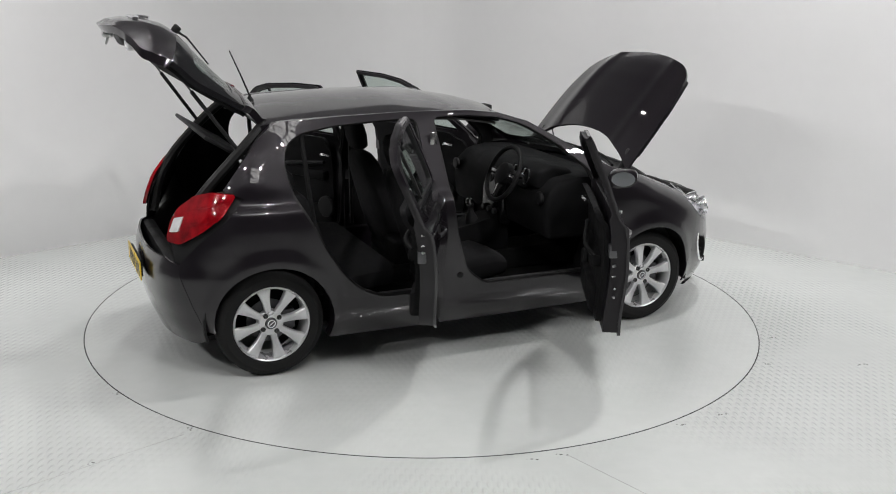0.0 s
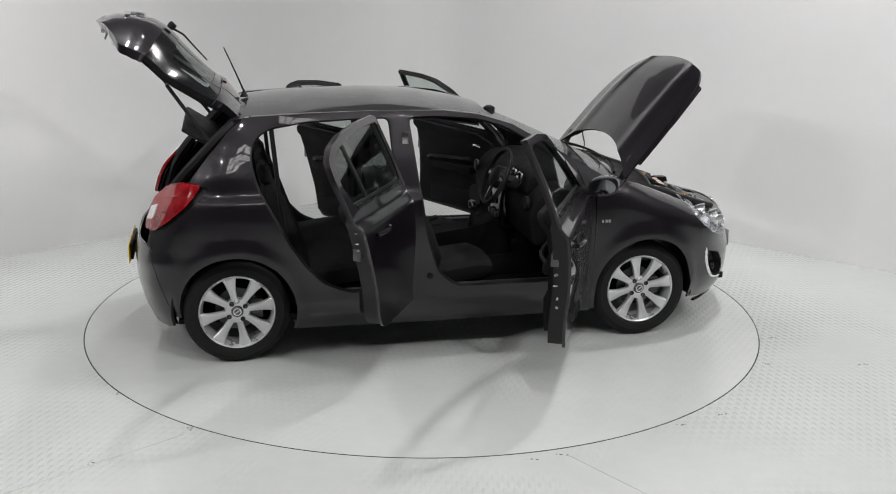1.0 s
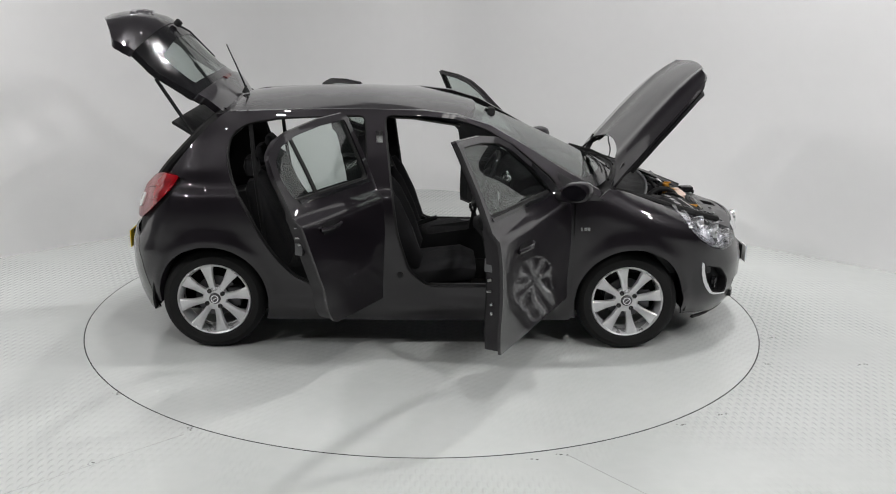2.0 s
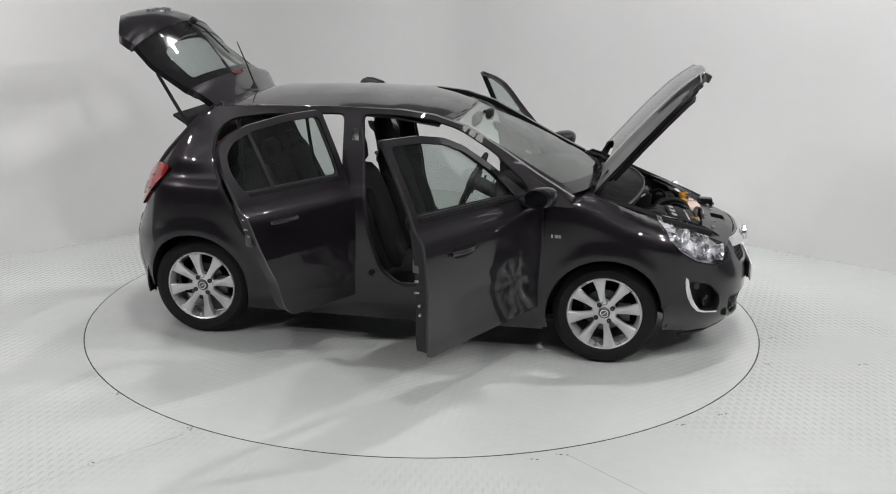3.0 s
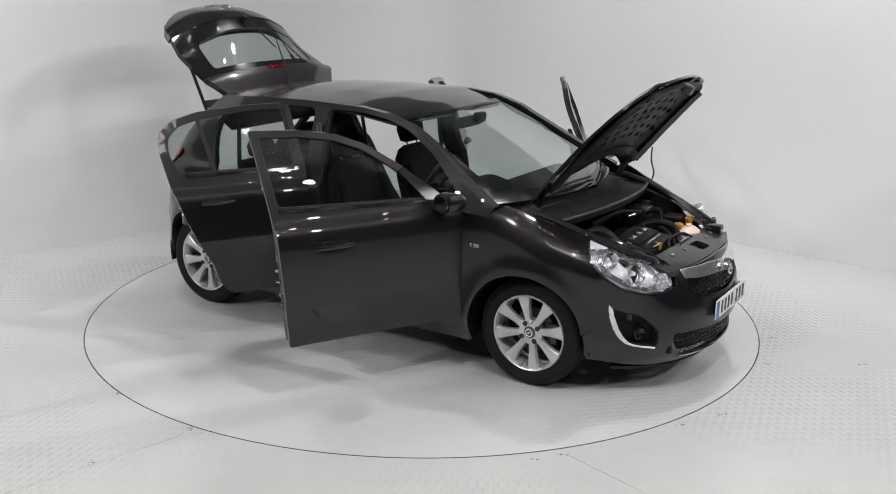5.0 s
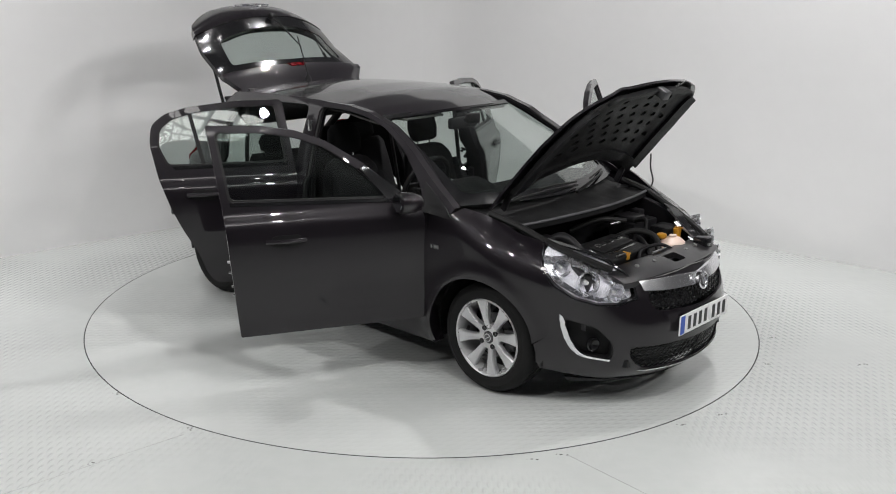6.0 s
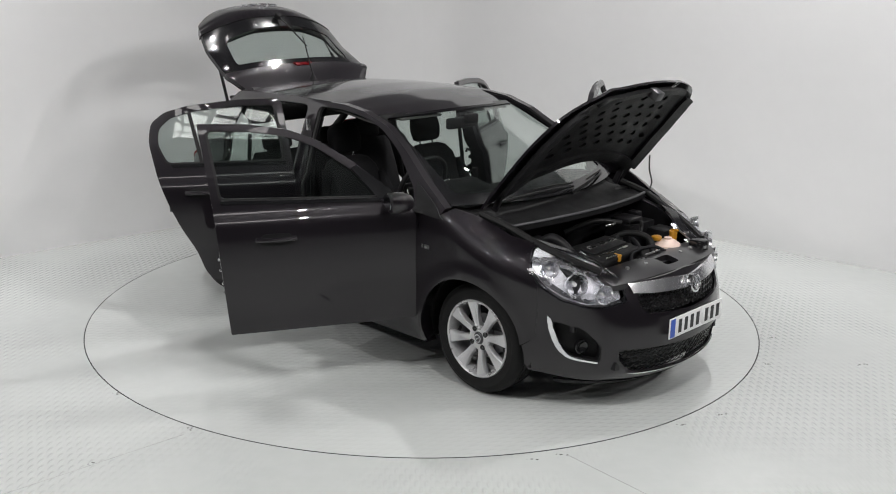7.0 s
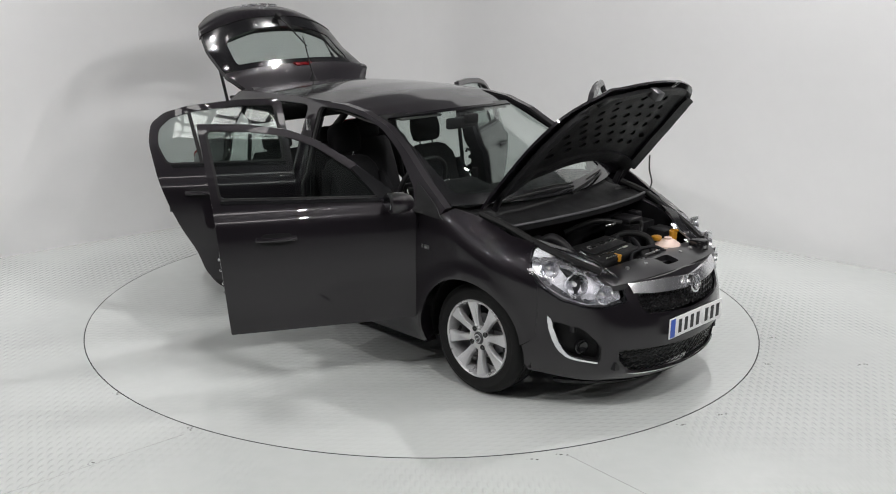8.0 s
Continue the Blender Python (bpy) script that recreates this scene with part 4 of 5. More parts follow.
def build_tailgate(car):
    # painted lower panel and side frames round the glass
    low = rounded([(0.60, -1), (0.60, 1), (1, 1), (1, -1)], [0.01, 0.01, 0.05, 0.05], 8)
    gate = part("tailgate", skin(low, (), 0.05, 1, 0, 0.05, mapping=gate_map), PAINT, car, "dark grey tailgate raised wide open")
    spoiler = rounded([(0.0, -0.93), (0.0, 0.93), (0.125, 1), (0.165, 1), (0.165, -1), (0.125, -1)], 0.015)
    sp = part("spoiler", skin(spoiler, (), 0.04, 1, 0.004, 0.04, mapping=gate_map), PAINT, gate, "painted roof spoiler")
    frame_o = [(0.165, -0.985), (0.165, 0.985), (0.60, 0.99), (0.60, -0.99)]
    clear = rounded([(0.225, -0.80), (0.215, 0.0), (0.225, 0.80), (0.455, 0.77), (0.50, 0.35), (0.505, 0), (0.50, -0.35), (0.455, -0.77)], 0.05)
    part("glass_surround", skin(frame_o, [clear], 0.03, 1, -0.006, 0.05, mapping=gate_map), GLOSSBLACK, gate, "gloss black surround of the rear window")
    part("rear_window", skin(clear, (), 0.004, 1, -0.010, 0.07, mapping=gate_map), GLASS, gate).visible_shadow = False
    # trim inside
    inner = rounded([(0.10, -0.9), (0.10, 0.9), (0.60, 0.93), (0.93, 0.88), (0.93, -0.88), (0.60, -0.93)], 0.04)
    big = [((u - 0.385) * 1.06 + 0.385, w * 1.05) for u, w in clear]
    part("tailgate_trim", skin(inner, [big], 0.02, 1, -0.056, 0.06, mapping=gate_map), BLACK, gate, "black inner tailgate trim")
    bm = skin(rounded([(0.140, -0.10), (0.140, 0.10), (0.168, 0.14), (0.168, -0.14)], 0.012), (), 0.012, 1, 0.010, 0.03, mapping=gate_map)
    part("brake_light", bm, DARKRED, gate, "red high brake light in the spoiler")
    # wiper
    p = [gate_map(np.array([u]), np.array([w]), o, 1) for u, w, o in ((0.565, 0.0, 0.012), (0.50, 0.05, 0.028), (0.40, 0.12, 0.024), (0.30, 0.19, 0.018))]
    bm = bmesh.new()
    tube(bm, [(a[0][0], a[1][0], a[2][0]) for a in p], 0.007, 8, 0.6)
    part("rear_wiper", bm, BLACK, gate)
    bm = bmesh.new()
    a = gate_map(np.array([0.575]), np.array([0.0]), 0.0, 1)
    cyl(bm, (a[0][0], 0, a[2][0]), (a[0][0] + 0.028, 0, a[2][0] + 0.03), 0.024, 20, 0.006)
    part("wiper_cap", bm, BLACK, gate)
    # handle bar with a plain badge, number lamps
    part("handle_strip", skin(rounded([(0.80, -0.30), (0.80, 0.30), (0.835, 0.30), (0.835, -0.30)], 0.015), (), 0.012, 1, 0.014, 0.04, mapping=gate_map), CHROME, gate, "bright handle strip")
    bm = bmesh.new()
    a = gate_map(np.array([0.76]), np.array([0.0]), 0.0, 1)
    lathe(bm, [(0.045, 0), (0.045, 0.012), (0.034, 0.014), (0.034, 0)], 32, Matrix.Translation((a[0][0], 0, a[2][0])) @ pose(0, 0, 0, 0, 8, 0), True)
    part("rear_badge", bm, CHROME, gate, "plain round chrome badge")
    a = gate_map(np.array([0.96]), np.array([0.0]), -0.05, 1)
    bm = bmesh.new()
    box(bm, a[0][0] - 0.03, a[0][0] + 0.03, -0.035, 0.035, a[2][0] - 0.05, a[2][0], 0.008)
    tube(bm, smooth_line([(a[0][0], -0.02, a[2][0] - 0.05), (a[0][0] - 0.012, 0, a[2][0] - 0.085), (a[0][0], 0.02, a[2][0] - 0.05)], 4), 0.006)
    part("tailgate_latch", bm, STEEL, gate)
    a = gate_map(np.array([0.93]), np.array([-0.6]), -0.055, 1)
    bm = bmesh.new()
    box(bm, a[0][0] - 0.02, a[0][0] + 0.02, a[1][0] - 0.05, a[1][0] + 0.05, a[2][0] - 0.07, a[2][0] + 0.0, 0.01)
    part("pull_cup", bm, WHITELENS, gate)
    # gas struts
    for side in (-1, 1):
        p, q = Vector((-1.75, side * 0.475, 1.835)), Vector((-1.365, side * 0.585, 1.28))
        m = p.lerp(q, 0.42)
        bm = bmesh.new()
        cyl(bm, p, m, 0.005, 10)
        strut = part("gas_strut", bm, DARKSTEEL, car, "slim black tailgate gas strut")
        bm = bmesh.new()
        cyl(bm, m, q, 0.011, 14, 0.003)
        part("strut_tube", bm, BLACK, strut)
        bm = bmesh.new()
        for c in (p, q):
            lathe(bm, [(0.0001, -0.013), (0.009, -0.009), (0.013, 0), (0.009, 0.009), (0.0001, 0.013)], 12, Matrix.Translation(c))
        part("strut_ball", bm, BLACK, strut)


def build_front(car):
    for side in (-1, 1):
        # headlamp: cover, dark bezel, reflector bowls and bulbs
        lc = np.mean(LAMP, axis=0)
        inner_lamp = [((a - lc[0]) * 0.90 + lc[0], (b - lc[1]) * 0.86 + lc[1] - 0.008) for a, b in LAMP]
        bm = skin(inner_lamp, (), 0.02, side, -0.034, 0.03)
        lamp_ob = part("headlamp", bm, LAMPBACK, car, "clear headlamp with chrome reflectors")
        part("lamp_rim", skin(LAMP, [[((a - lc[0]) * 0.955 + lc[0], (b - lc[1]) * 0.93 + lc[1]) for a, b in LAMP]], 0.045, side, -0.001, 0.03), GLOSSBLACK, lamp_ob)
        part("headlamp_cover", skin(LAMP, (), 0.004, side, 0.004, 0.03), LAMPGLASS, lamp_ob).visible_shadow = False
        for name, (x, z), r in (("main_beam", (1.79, 0.715), 0.062), ("dipped_beam", (1.895, 0.665), 0.048), ("indicator", (1.665, 0.785), 0.045)):
            s = on(x, z)
            p = Vector([float(np.ravel(c)[0]) for c in shell(np.array([s]), np.array([z]), -0.022, side)])
            aim = Vector((1, side * (0.35 if name != "indicator" else 0.7), 0.10)).normalized()
            m = Matrix.Translation(p) @ aim.to_track_quat("Z", "Y").to_matrix().to_4x4()
            bm = bmesh.new()
            lathe(bm, [(r * 0.22, -0.03), (r * 0.55, -0.015), (r * 0.85, 0.015), (r, 0.045), (r * 1.06, 0.045), (r * 0.9, 0.01), (r * 0.5, -0.03)], 32, m, True)
            part(name, bm, REFLECTOR, lamp_ob)
            bm = bmesh.new()
            lathe(bm, [(0.0001, -0.03), (r * 0.24, -0.03), (r * 0.26, 0.01), (r * 0.16, 0.025), (0.0001, 0.028)], 16, m)
            part("bulb", bm, WHITELENS, lamp_ob)
        # chrome fins and strips in the lamp
        strip = along([(1.575, 0.832), (1.68, 0.812), (1.80, 0.768), (1.90, 0.715), (1.885, 0.70), (1.79, 0.752), (1.67, 0.795), (1.585, 0.815)])
        part("lamp_fin", skin(strip, (), 0.01, side, -0.008, 0.03), REFLECTOR, lamp_ob)
        strip = along([(1.61, 0.785), (1.68, 0.71), (1.78, 0.65), (1.87, 0.617), (1.96, 0.63), (1.94, 0.648), (1.87, 0.635), (1.79, 0.668), (1.70, 0.725), (1.635, 0.795)])
        part("lamp_fin", skin(strip, (), 0.02, side, -0.03, 0.03), REFLECTOR, lamp_ob)
        wall = along([(1.72, 0.83), (1.76, 0.81), (1.72, 0.69), (1.69, 0.71)])
        part("lamp_fin", skin(wall, (), 0.03, side, -0.05, 0.03), REFLECTOR, lamp_ob)
        wall = along([(1.845, 0.765), (1.87, 0.75), (1.865, 0.62), (1.845, 0.625)])
        part("lamp_fin", skin(wall, (), 0.03, side, -0.05, 0.03), REFLECTOR, lamp_ob)
        # fog pocket with its chrome blade
        fog = part("fog_pocket", skin([(s, z) for s, z in FOG], (), 0.01, side, -0.05, 0.03), BLACK, car, "black fog lamp pocket")
        rim_o = FOG
        c = np.mean(FOG, axis=0)
        rim_i = [((x - c[0]) * 0.93 + c[0], (z - c[1]) * 0.93 + c[1]) for x, z in FOG]
        part("pocket_wall", skin(rim_o, [rim_i], 0.055, side, -0.004, 0.03), BLACK, fog)
        blade = [(1.705, 0.555), (1.715, 0.47), (1.745, 0.39), (1.80, 0.327), (1.91, 0.300), (1.915, 0.309), (1.812, 0.337), (1.765, 0.398), (1.738, 0.47), (1.722, 0.54)]
        blade = [tuple(v) for v in smooth_line(blade[:5], 5)] + [tuple(v) for v in smooth_line(blade[5:], 5)]
        part("chrome_blade", skin(along(blade), (), 0.02, side, 0.008, 0.02), CHROME, fog, "curved chrome trim blade")
        p = Vector([float(np.ravel(k)[0]) for k in shell(np.array([on(1.85, 0.385)]), np.array([0.385]), -0.04, side)])
        m = Matrix.Translation(p) @ Vector((1, side * 0.45, 0)).normalized().to_track_quat("Z", "Y").to_matrix().to_4x4()
        bm = bmesh.new()
        lathe(bm, [(0.0001, 0), (0.036, 0), (0.038, 0.02), (0.032, 0.022), (0.02, 0.012), (0.0001, 0.008)], 28, m)
        part("fog_lamp", bm, GLOSSBLACK, fog, "round dark fog lamp")
        # small grey badge on the wing: plain bars
        for k, w in ((0, 0.012), (1, 0.018), (2, 0.014)):
            s0 = 0.93 + 0.021 * k
            part("wing_badge", skin([(s0, 0.782), (s0 + w, 0.782), (s0 + w, 0.802), (s0, 0.802)], (), 0.003, side, 0.008, 0.02), STEEL, car)
        # side repeater
        part("side_repeater", skin(rounded([(1.62, 0.775), (1.65, 0.775), (1.65, 0.788), (1.62, 0.788)], 0.006), (), 0.004, side, 0.006, 0.02), WHITELENS, car)
        # quarter light in front of the door
        tri = rounded([(0.79, 1.115), (0.845, 0.968), (1.075, 0.958), (0.90, 1.06)], 0.012)
        part("quarter_light", skin(tri, (), 0.006, side, 0.009, 0.02), BLACK, car, "small dark triangular window at the pillar")
        # tail lamp
        tl = part("tail_lamp", skin(TAILLAMP, (), 0.02, side, 0.005, 0.03), REDLENS, car, "red tail lamp cluster")
        part("reversing_lamp", skin(rounded([(-1.95, 0.825), (-1.93, 0.905), (-1.845, 0.925), (-1.865, 0.84)], 0.01), (), 0.01, side, 0.013, 0.02), WHITELENS, tl, "clear reversing lamp segment")
        for z in (0.88, 0.96):
            part("lamp_rib", skin([(-1.84, z), (-1.60, z + 0.04), (-1.60, z + 0.046), (-1.84, z + 0.006)], (), 0.006, side, 0.0115, 0.03), REDLENS, tl)
    # upper grille: dark mesh, bright bar, round badge
    bm = bmesh.new()
    for side in (-1, 1):
        skin(GRILLE, (), 0.01, side, -0.05, 0.04, bm)
    grille = part("grille", bm, INK, car, "black honeycomb grille with a chrome bar")
    bm = bmesh.new()
    for side in (-1, 1):
        skin(INTAKE, (), 0.01, side, -0.05, 0.04, bm)
    intake = part("lower_intake", bm, INK, car, "black mesh lower air intake")
    for owner, poly, rows in ((grille, GRILLE, (0.56, 0.585, 0.61, 0.635, 0.66)), (intake, INTAKE, (0.245, 0.275, 0.305, 0.335, 0.365))):
        bm = bmesh.new()
        for side in (-1, 1):
            for i, z in enumerate(rows):
                for s in np.arange(S_NOSE - 0.62, S_NOSE, 0.042) + (0.021 if i % 2 else 0):
                    if inside(poly, np.array([s]), np.array([z]))[0]:
                        p = [shell(np.array([s + 0.019 * math.cos(a)]), np.array([z + 0.012 * math.sin(a)]), -0.02, side) for a in [k * math.pi / 3 for k in range(7)]]
                        tube(bm, [tuple(float(np.ravel(c)[0]) for c in q) for q in p], 0.0032, 4)
        part("mesh_insert", bm, GLOSSBLACK, owner)
    bm = bmesh.new()
    for side in (-1, 1):
        skin(rounded(along([(1.955, 0.715), (1.985, 0.668), (2.03, 0.658)]) + [(S_NOSE, 0.645), (S_NOSE, 0.70), (on(2.04, 0.715), 0.715)], 0.0), (), 0.02, side, 0.012, 0.03, bm)
    part("grille_bar", bm, CHROME, grille, "broad chrome grille bar")
    bm = bmesh.new()
    m = pose(2.103, 0, 0.662, 0, 80, 0)
    lathe(bm, [(0.050, -0.01), (0.050, 0.012), (0.040, 0.016), (0.040, -0.01)], 36, m, True)
    box(bm, -0.034, 0.034, -0.006, 0.006, 0.0, 0.014, 0.003, m @ pose(0, 0, 0, 0, 0, 30))
    box(bm, -0.02, 0.02, -0.006, 0.006, 0.0, 0.014, 0.003, m @ pose(0.008, 0.01, 0, 0, 0, -40))
    part("front_badge", bm, CHROME, grille, "plain round chrome badge")
    bm = bmesh.new()
    for side in (-1, 1):
        skin(along([(1.99, 0.235), (2.01, 0.222)]) + [(S_NOSE, 0.198), (S_NOSE, 0.212)], (), 0.01, side, 0.012, 0.03, bm)
    part("intake_strip", bm, CHROME, intake, "thin bright strip under the intake")
    # black lower lip
    bm = bmesh.new()
    for side in (-1, 1):
        skin(along([(1.70, 0.155), (1.70, 0.18)]) + [(S_NOSE, 0.165), (S_NOSE, 0.135)], (), 0.02, side, 0.004, 0.04, bm)
    part("front_lip", bm, BLACK, car)
    # number plates: plain bars in place of the characters
    for name, x, z, tilt, back, label in (("front_plate", 2.135, 0.470, 0, WHITEPLATE, "white front number plate with dark bars"), ("rear_plate", -1.885, 0.545, 180, YELLOWPLATE, "yellow rear number plate with dark bars")):
        bm = bmesh.new()
        box(bm, -0.004, 0.004, -0.26, 0.26, -0.0555, 0.0555, 0.003)
        pl = part(name, bm, back, car, label, pose(x, 0, z, 0, 0, tilt))
        bm = bmesh.new()
        box(bm, -0.02, -0.004, -0.20, 0.20, -0.05, 0.05, 0.004)
        part("plate_holder", bm, BLACK, pl)
        if tilt == 0:
            bm = bmesh.new()
            box(bm, 0.004, 0.0052, -0.255, -0.212, -0.050, 0.050)
            part("plate_band", bm, BLUE, pl)
        for k in range(7):
            y = -0.185 + k * 0.058 + (0.03 if k > 3 else 0)
            bm = bmesh.new()
            box(bm, 0.004, 0.0055, y + 0.006, y + 0.036, -0.037, 0.037)
            part("plate_bar", bm, INK, pl)



car = build_car()
for wx in (AXLE, -AXLE):
    for ws in (-1, 1):
        build_wheel(car, wx, ws)
for ds in (-1, 1):
    build_door(car, ds, False, 63)
    build_door(car, ds, True, 62)
build_bonnet(car)
build_tailgate(car)
build_front(car)


# ---- inside the car ----
def block(bm, pts, y0, y1, bevel=0.02, seg=3):
    """A side outline of (x, z) drawn out from y0 to y1 with rounded edges."""
    a = [bm.verts.new((x, y0, z)) for x, z in pts]
    b = [bm.verts.new((x, y1, z)) for x, z in pts]
    fs = [bm.faces.new(a[::-1]), bm.faces.new(b)]
    n = len(pts)
    for i in range(n):
        fs.append(bm.faces.new((a[i], a[(i + 1) % n], b[(i + 1) % n], b[i])))
    if bevel:
        bmesh.ops.bevel(bm, geom=list({e for f in fs for e in f.edges}), offset=bevel, segments=seg, profile=0.5, affect="EDGES")


def cushion(bm, rings, n=20, power=3.2):
    """Soft form through rings of (centre, half width in y, half depth, tilt)."""
    rows = []
    for (x, y, z), wy, wd, tilt in rings:
        row = []
        for j in range(n):
            a = 2 * math.pi * j / n
            ca, sa = math.cos(a), math.sin(a)
            py = wy * math.copysign(abs(ca) ** (2 / power), ca)
            pd = wd * math.copysign(abs(sa) ** (2 / power), sa)
            row.append(bm.verts.new((x + pd * math.cos(tilt), y + py, z + pd * math.sin(tilt))))
        rows.append(row)
    for a, b in zip(rows, rows[1:]):
        for j in range(n):
            bm.faces.new((a[j], a[(j + 1) % n], b[(j + 1) % n], b[j]))
    bm.faces.new(rows[0][::-1])
    bm.faces.new(rows[-1])


def build_front_seat(car, y):
    bm = bmesh.new()
    up = 1.45
    cushion(bm, [((0.46, y, 0.42), 0.12, 0.02, up), ((0.45, y, 0.42), 0.22, 0.06, up), ((0.36, y, 0.43), 0.25, 0.085, up), ((0.18, y, 0.41), 0.255, 0.085, up), ((0.02, y, 0.39), 0.25, 0.085, up), ((-0.05, y, 0.38), 0.2, 0.05, up)])
    seat = part("front_seat", bm, CLOTH, car, "charcoal cloth front seat with headrest")
    bm = bmesh.new()
    t = 0.25
    cushion(bm, [((0.03, y, 0.38), 0.20, 0.06, t), ((0.0, y, 0.45), 0.245, 0.085, t), ((-0.07, y, 0.65), 0.25, 0.085, t), ((-0.135, y, 0.85), 0.245, 0.078, t), ((-0.18, y, 0.98), 0.21, 0.068, t), ((-0.20, y, 1.035), 0.16, 0.05, t), ((-0.21, y, 1.055), 0.10, 0.02, t)])
    part("backrest", bm, CLOTH, seat)
    for k in (-1, 1):
        bm = bmesh.new()
        cushion(bm, [((0.085, y + k * 0.205, 0.46), 0.02, 0.02, t), ((0.075, y + k * 0.21, 0.52), 0.035, 0.05, t), ((0.01, y + k * 0.215, 0.70), 0.038, 0.055, t), ((-0.06, y + k * 0.205, 0.88), 0.03, 0.04, t), ((-0.09, y + k * 0.2, 0.95), 0.015, 0.015, t)], 12)
        part("side_bolster", bm, CLOTH, seat)
        bm = bmesh.new()
        cyl(bm, (-0.205, y + k * 0.06, 1.03), (-0.222, y + k * 0.06, 1.10), 0.006, 10)
        part("headrest_post", bm, CHROME, seat)
    bm = bmesh.new()
    cushion(bm, [((-0.205, y, 1.075), 0.08, 0.03, t), ((-0.212, y, 1.09), 0.115, 0.048, t), ((-0.228, y, 1.16), 0.13, 0.056, t), ((-0.243, y, 1.23), 0.12, 0.05, t), ((-0.25, y, 1.265), 0.085, 0.03, t)], 20, 2.8)
    part("headrest", bm, CLOTH, seat)
    bm = bmesh.new()
    box(bm, -0.05, 0.44, y - 0.23, y + 0.23, 0.26, 0.345, 0.02)
    part("seat_base", bm, BLACK, seat)
    seat.location.x = -0.12


def build_cabin(car):
    bm = bmesh.new()
    box(bm, -0.88, 0.90, -0.785, 0.785, 0.22, 0.25, 0.01)
    block(bm, [(-0.9, 0.24), (-0.9, 0.34), (0.8, 0.40), (1.1, 0.40), (1.1, 0.24)], -0.14, 0.14, 0.03)
    part("cabin_floor", bm, CARPET, car, "black carpeted cabin floor")
    bm = bmesh.new()
    box(bm, -1.60, 1.5, -0.56, 0.56, 0.18, 0.21)
    part("underbody", bm, BLACK, car, "dark underbody")
    for y in (-0.37, 0.37):
        build_front_seat(car, y)
    # rear bench
    bm = bmesh.new()
    cushion(bm, [((-0.34, 0, 0.46), 0.56, 0.03, 1.5), ((-0.36, 0, 0.46), 0.62, 0.07, 1.5), ((-0.50, 0, 0.455), 0.64, 0.085, 1.5), ((-0.72, 0, 0.43), 0.64, 0.08, 1.5), ((-0.82, 0, 0.42), 0.6, 0.05, 1.5)], 28, 5)
    bench = part("rear_bench", bm, CLOTH, car, "charcoal cloth rear bench with headrests")
    for y, w in ((-0.40, 0.235), (0.03, 0.185), (0.43, 0.20)):
        bm = bmesh.new()
        cushion(bm, [((-0.76, y, 0.44), w * 0.9, 0.05, 0.3), ((-0.78, y, 0.50), w, 0.075, 0.3), ((-0.88, y, 0.80), w, 0.07, 0.3), ((-0.93, y, 0.96), w * 0.95, 0.055, 0.3), ((-0.945, y, 1.0), w * 0.85, 0.02, 0.3)], 24, 4.5)
        part("bench_backrest", bm, CLOTH, bench)
        bm = bmesh.new()
        cushion(bm, [((-0.945, y, 1.0), 0.08, 0.02, 0.25), ((-0.95, y, 1.02), 0.115, 0.04, 0.25), ((-0.965, y, 1.08), 0.12, 0.042, 0.25), ((-0.975, y, 1.12), 0.09, 0.02, 0.25)], 20, 3)
        part("bench_headrest", bm, CLOTH, bench)
    bench.location.x = -0.10
    # dashboard
    bm = bmesh.new()
    block(bm, [(0.56, 0.60), (0.53, 0.78), (0.56, 0.90), (0.64, 0.975), (0.80, 0.995), (1.0, 0.985), (1.12, 0.96), (1.12, 0.60)], -0.70, 0.70, 0.035, 4)
    dash = part("dashboard", bm, DASH, car, "charcoal moulded dashboard")
    bm = bmesh.new()
    block(bm, [(0.54, 0.90), (0.56, 1.02), (0.66, 1.05), (0.80, 1.02), (0.84, 0.95), (0.6, 0.9)], -0.56, -0.18, 0.03, 4)
    part("instrument_hood", bm, DASH, dash)
    bm = bmesh.new()
    block(bm, [(0.50, 0.58), (0.505, 0.80), (0.545, 0.93), (0.60, 0.93), (0.60, 0.55)], -0.15, 0.15, 0.025, 3)
    part("radio_panel", bm, GLOSSBLACK, dash, "gloss black centre stack")
    for i, (y, z) in enumerate(((-0.08, 0.66), (0.0, 0.66), (0.08, 0.66), (0.0, 0.74))):
        bm = bmesh.new()
        cyl(bm, (0.503, y, z), (0.478, y, z), 0.022, 20, 0.004)
        part("control_knob", bm, DARKSTEEL, dash)
    for y in (-0.63, -0.06, 0.06, 0.63):
        bm = bmesh.new()
        cyl(bm, (0.54, y, 0.865), (0.515, y, 0.865), 0.042, 24, 0.006)
        part("air_vent", bm, BLACK, dash)
    for y in (-0.43, -0.30):
        bm = bmesh.new()
        lathe(bm, [(0.05, 0), (0.055, 0.015), (0.049, 0.018), (0.045, 0.004)], 28, pose(0.542, y, 0.965, 0, -78, 0), True)
        part("gauge_ring", bm, CHROME, dash, "bright gauge ring")
    # steering wheel
    m = pose(0.40, -0.37, 0.985, 0, -66, 0)
    bm = bmesh.new()
    ring = [m @ Vector((0.18 * math.cos(a), 0.18 * math.sin(a), 0)) for a in [k * math.pi / 24 for k in range(49)]]
    tube(bm, ring, 0.0155, 10)
    wheel = part("steering_wheel", bm, BLACK, car, "black three-spoke steering wheel with silver inlays")
    bm = bmesh.new()
    lathe(bm, [(0.0001, 0.03), (0.05, 0.028), (0.072, 0.012), (0.075, -0.03), (0.0001, -0.035)], 28, m)
    part("airbag_cover", bm, BLACK, wheel)
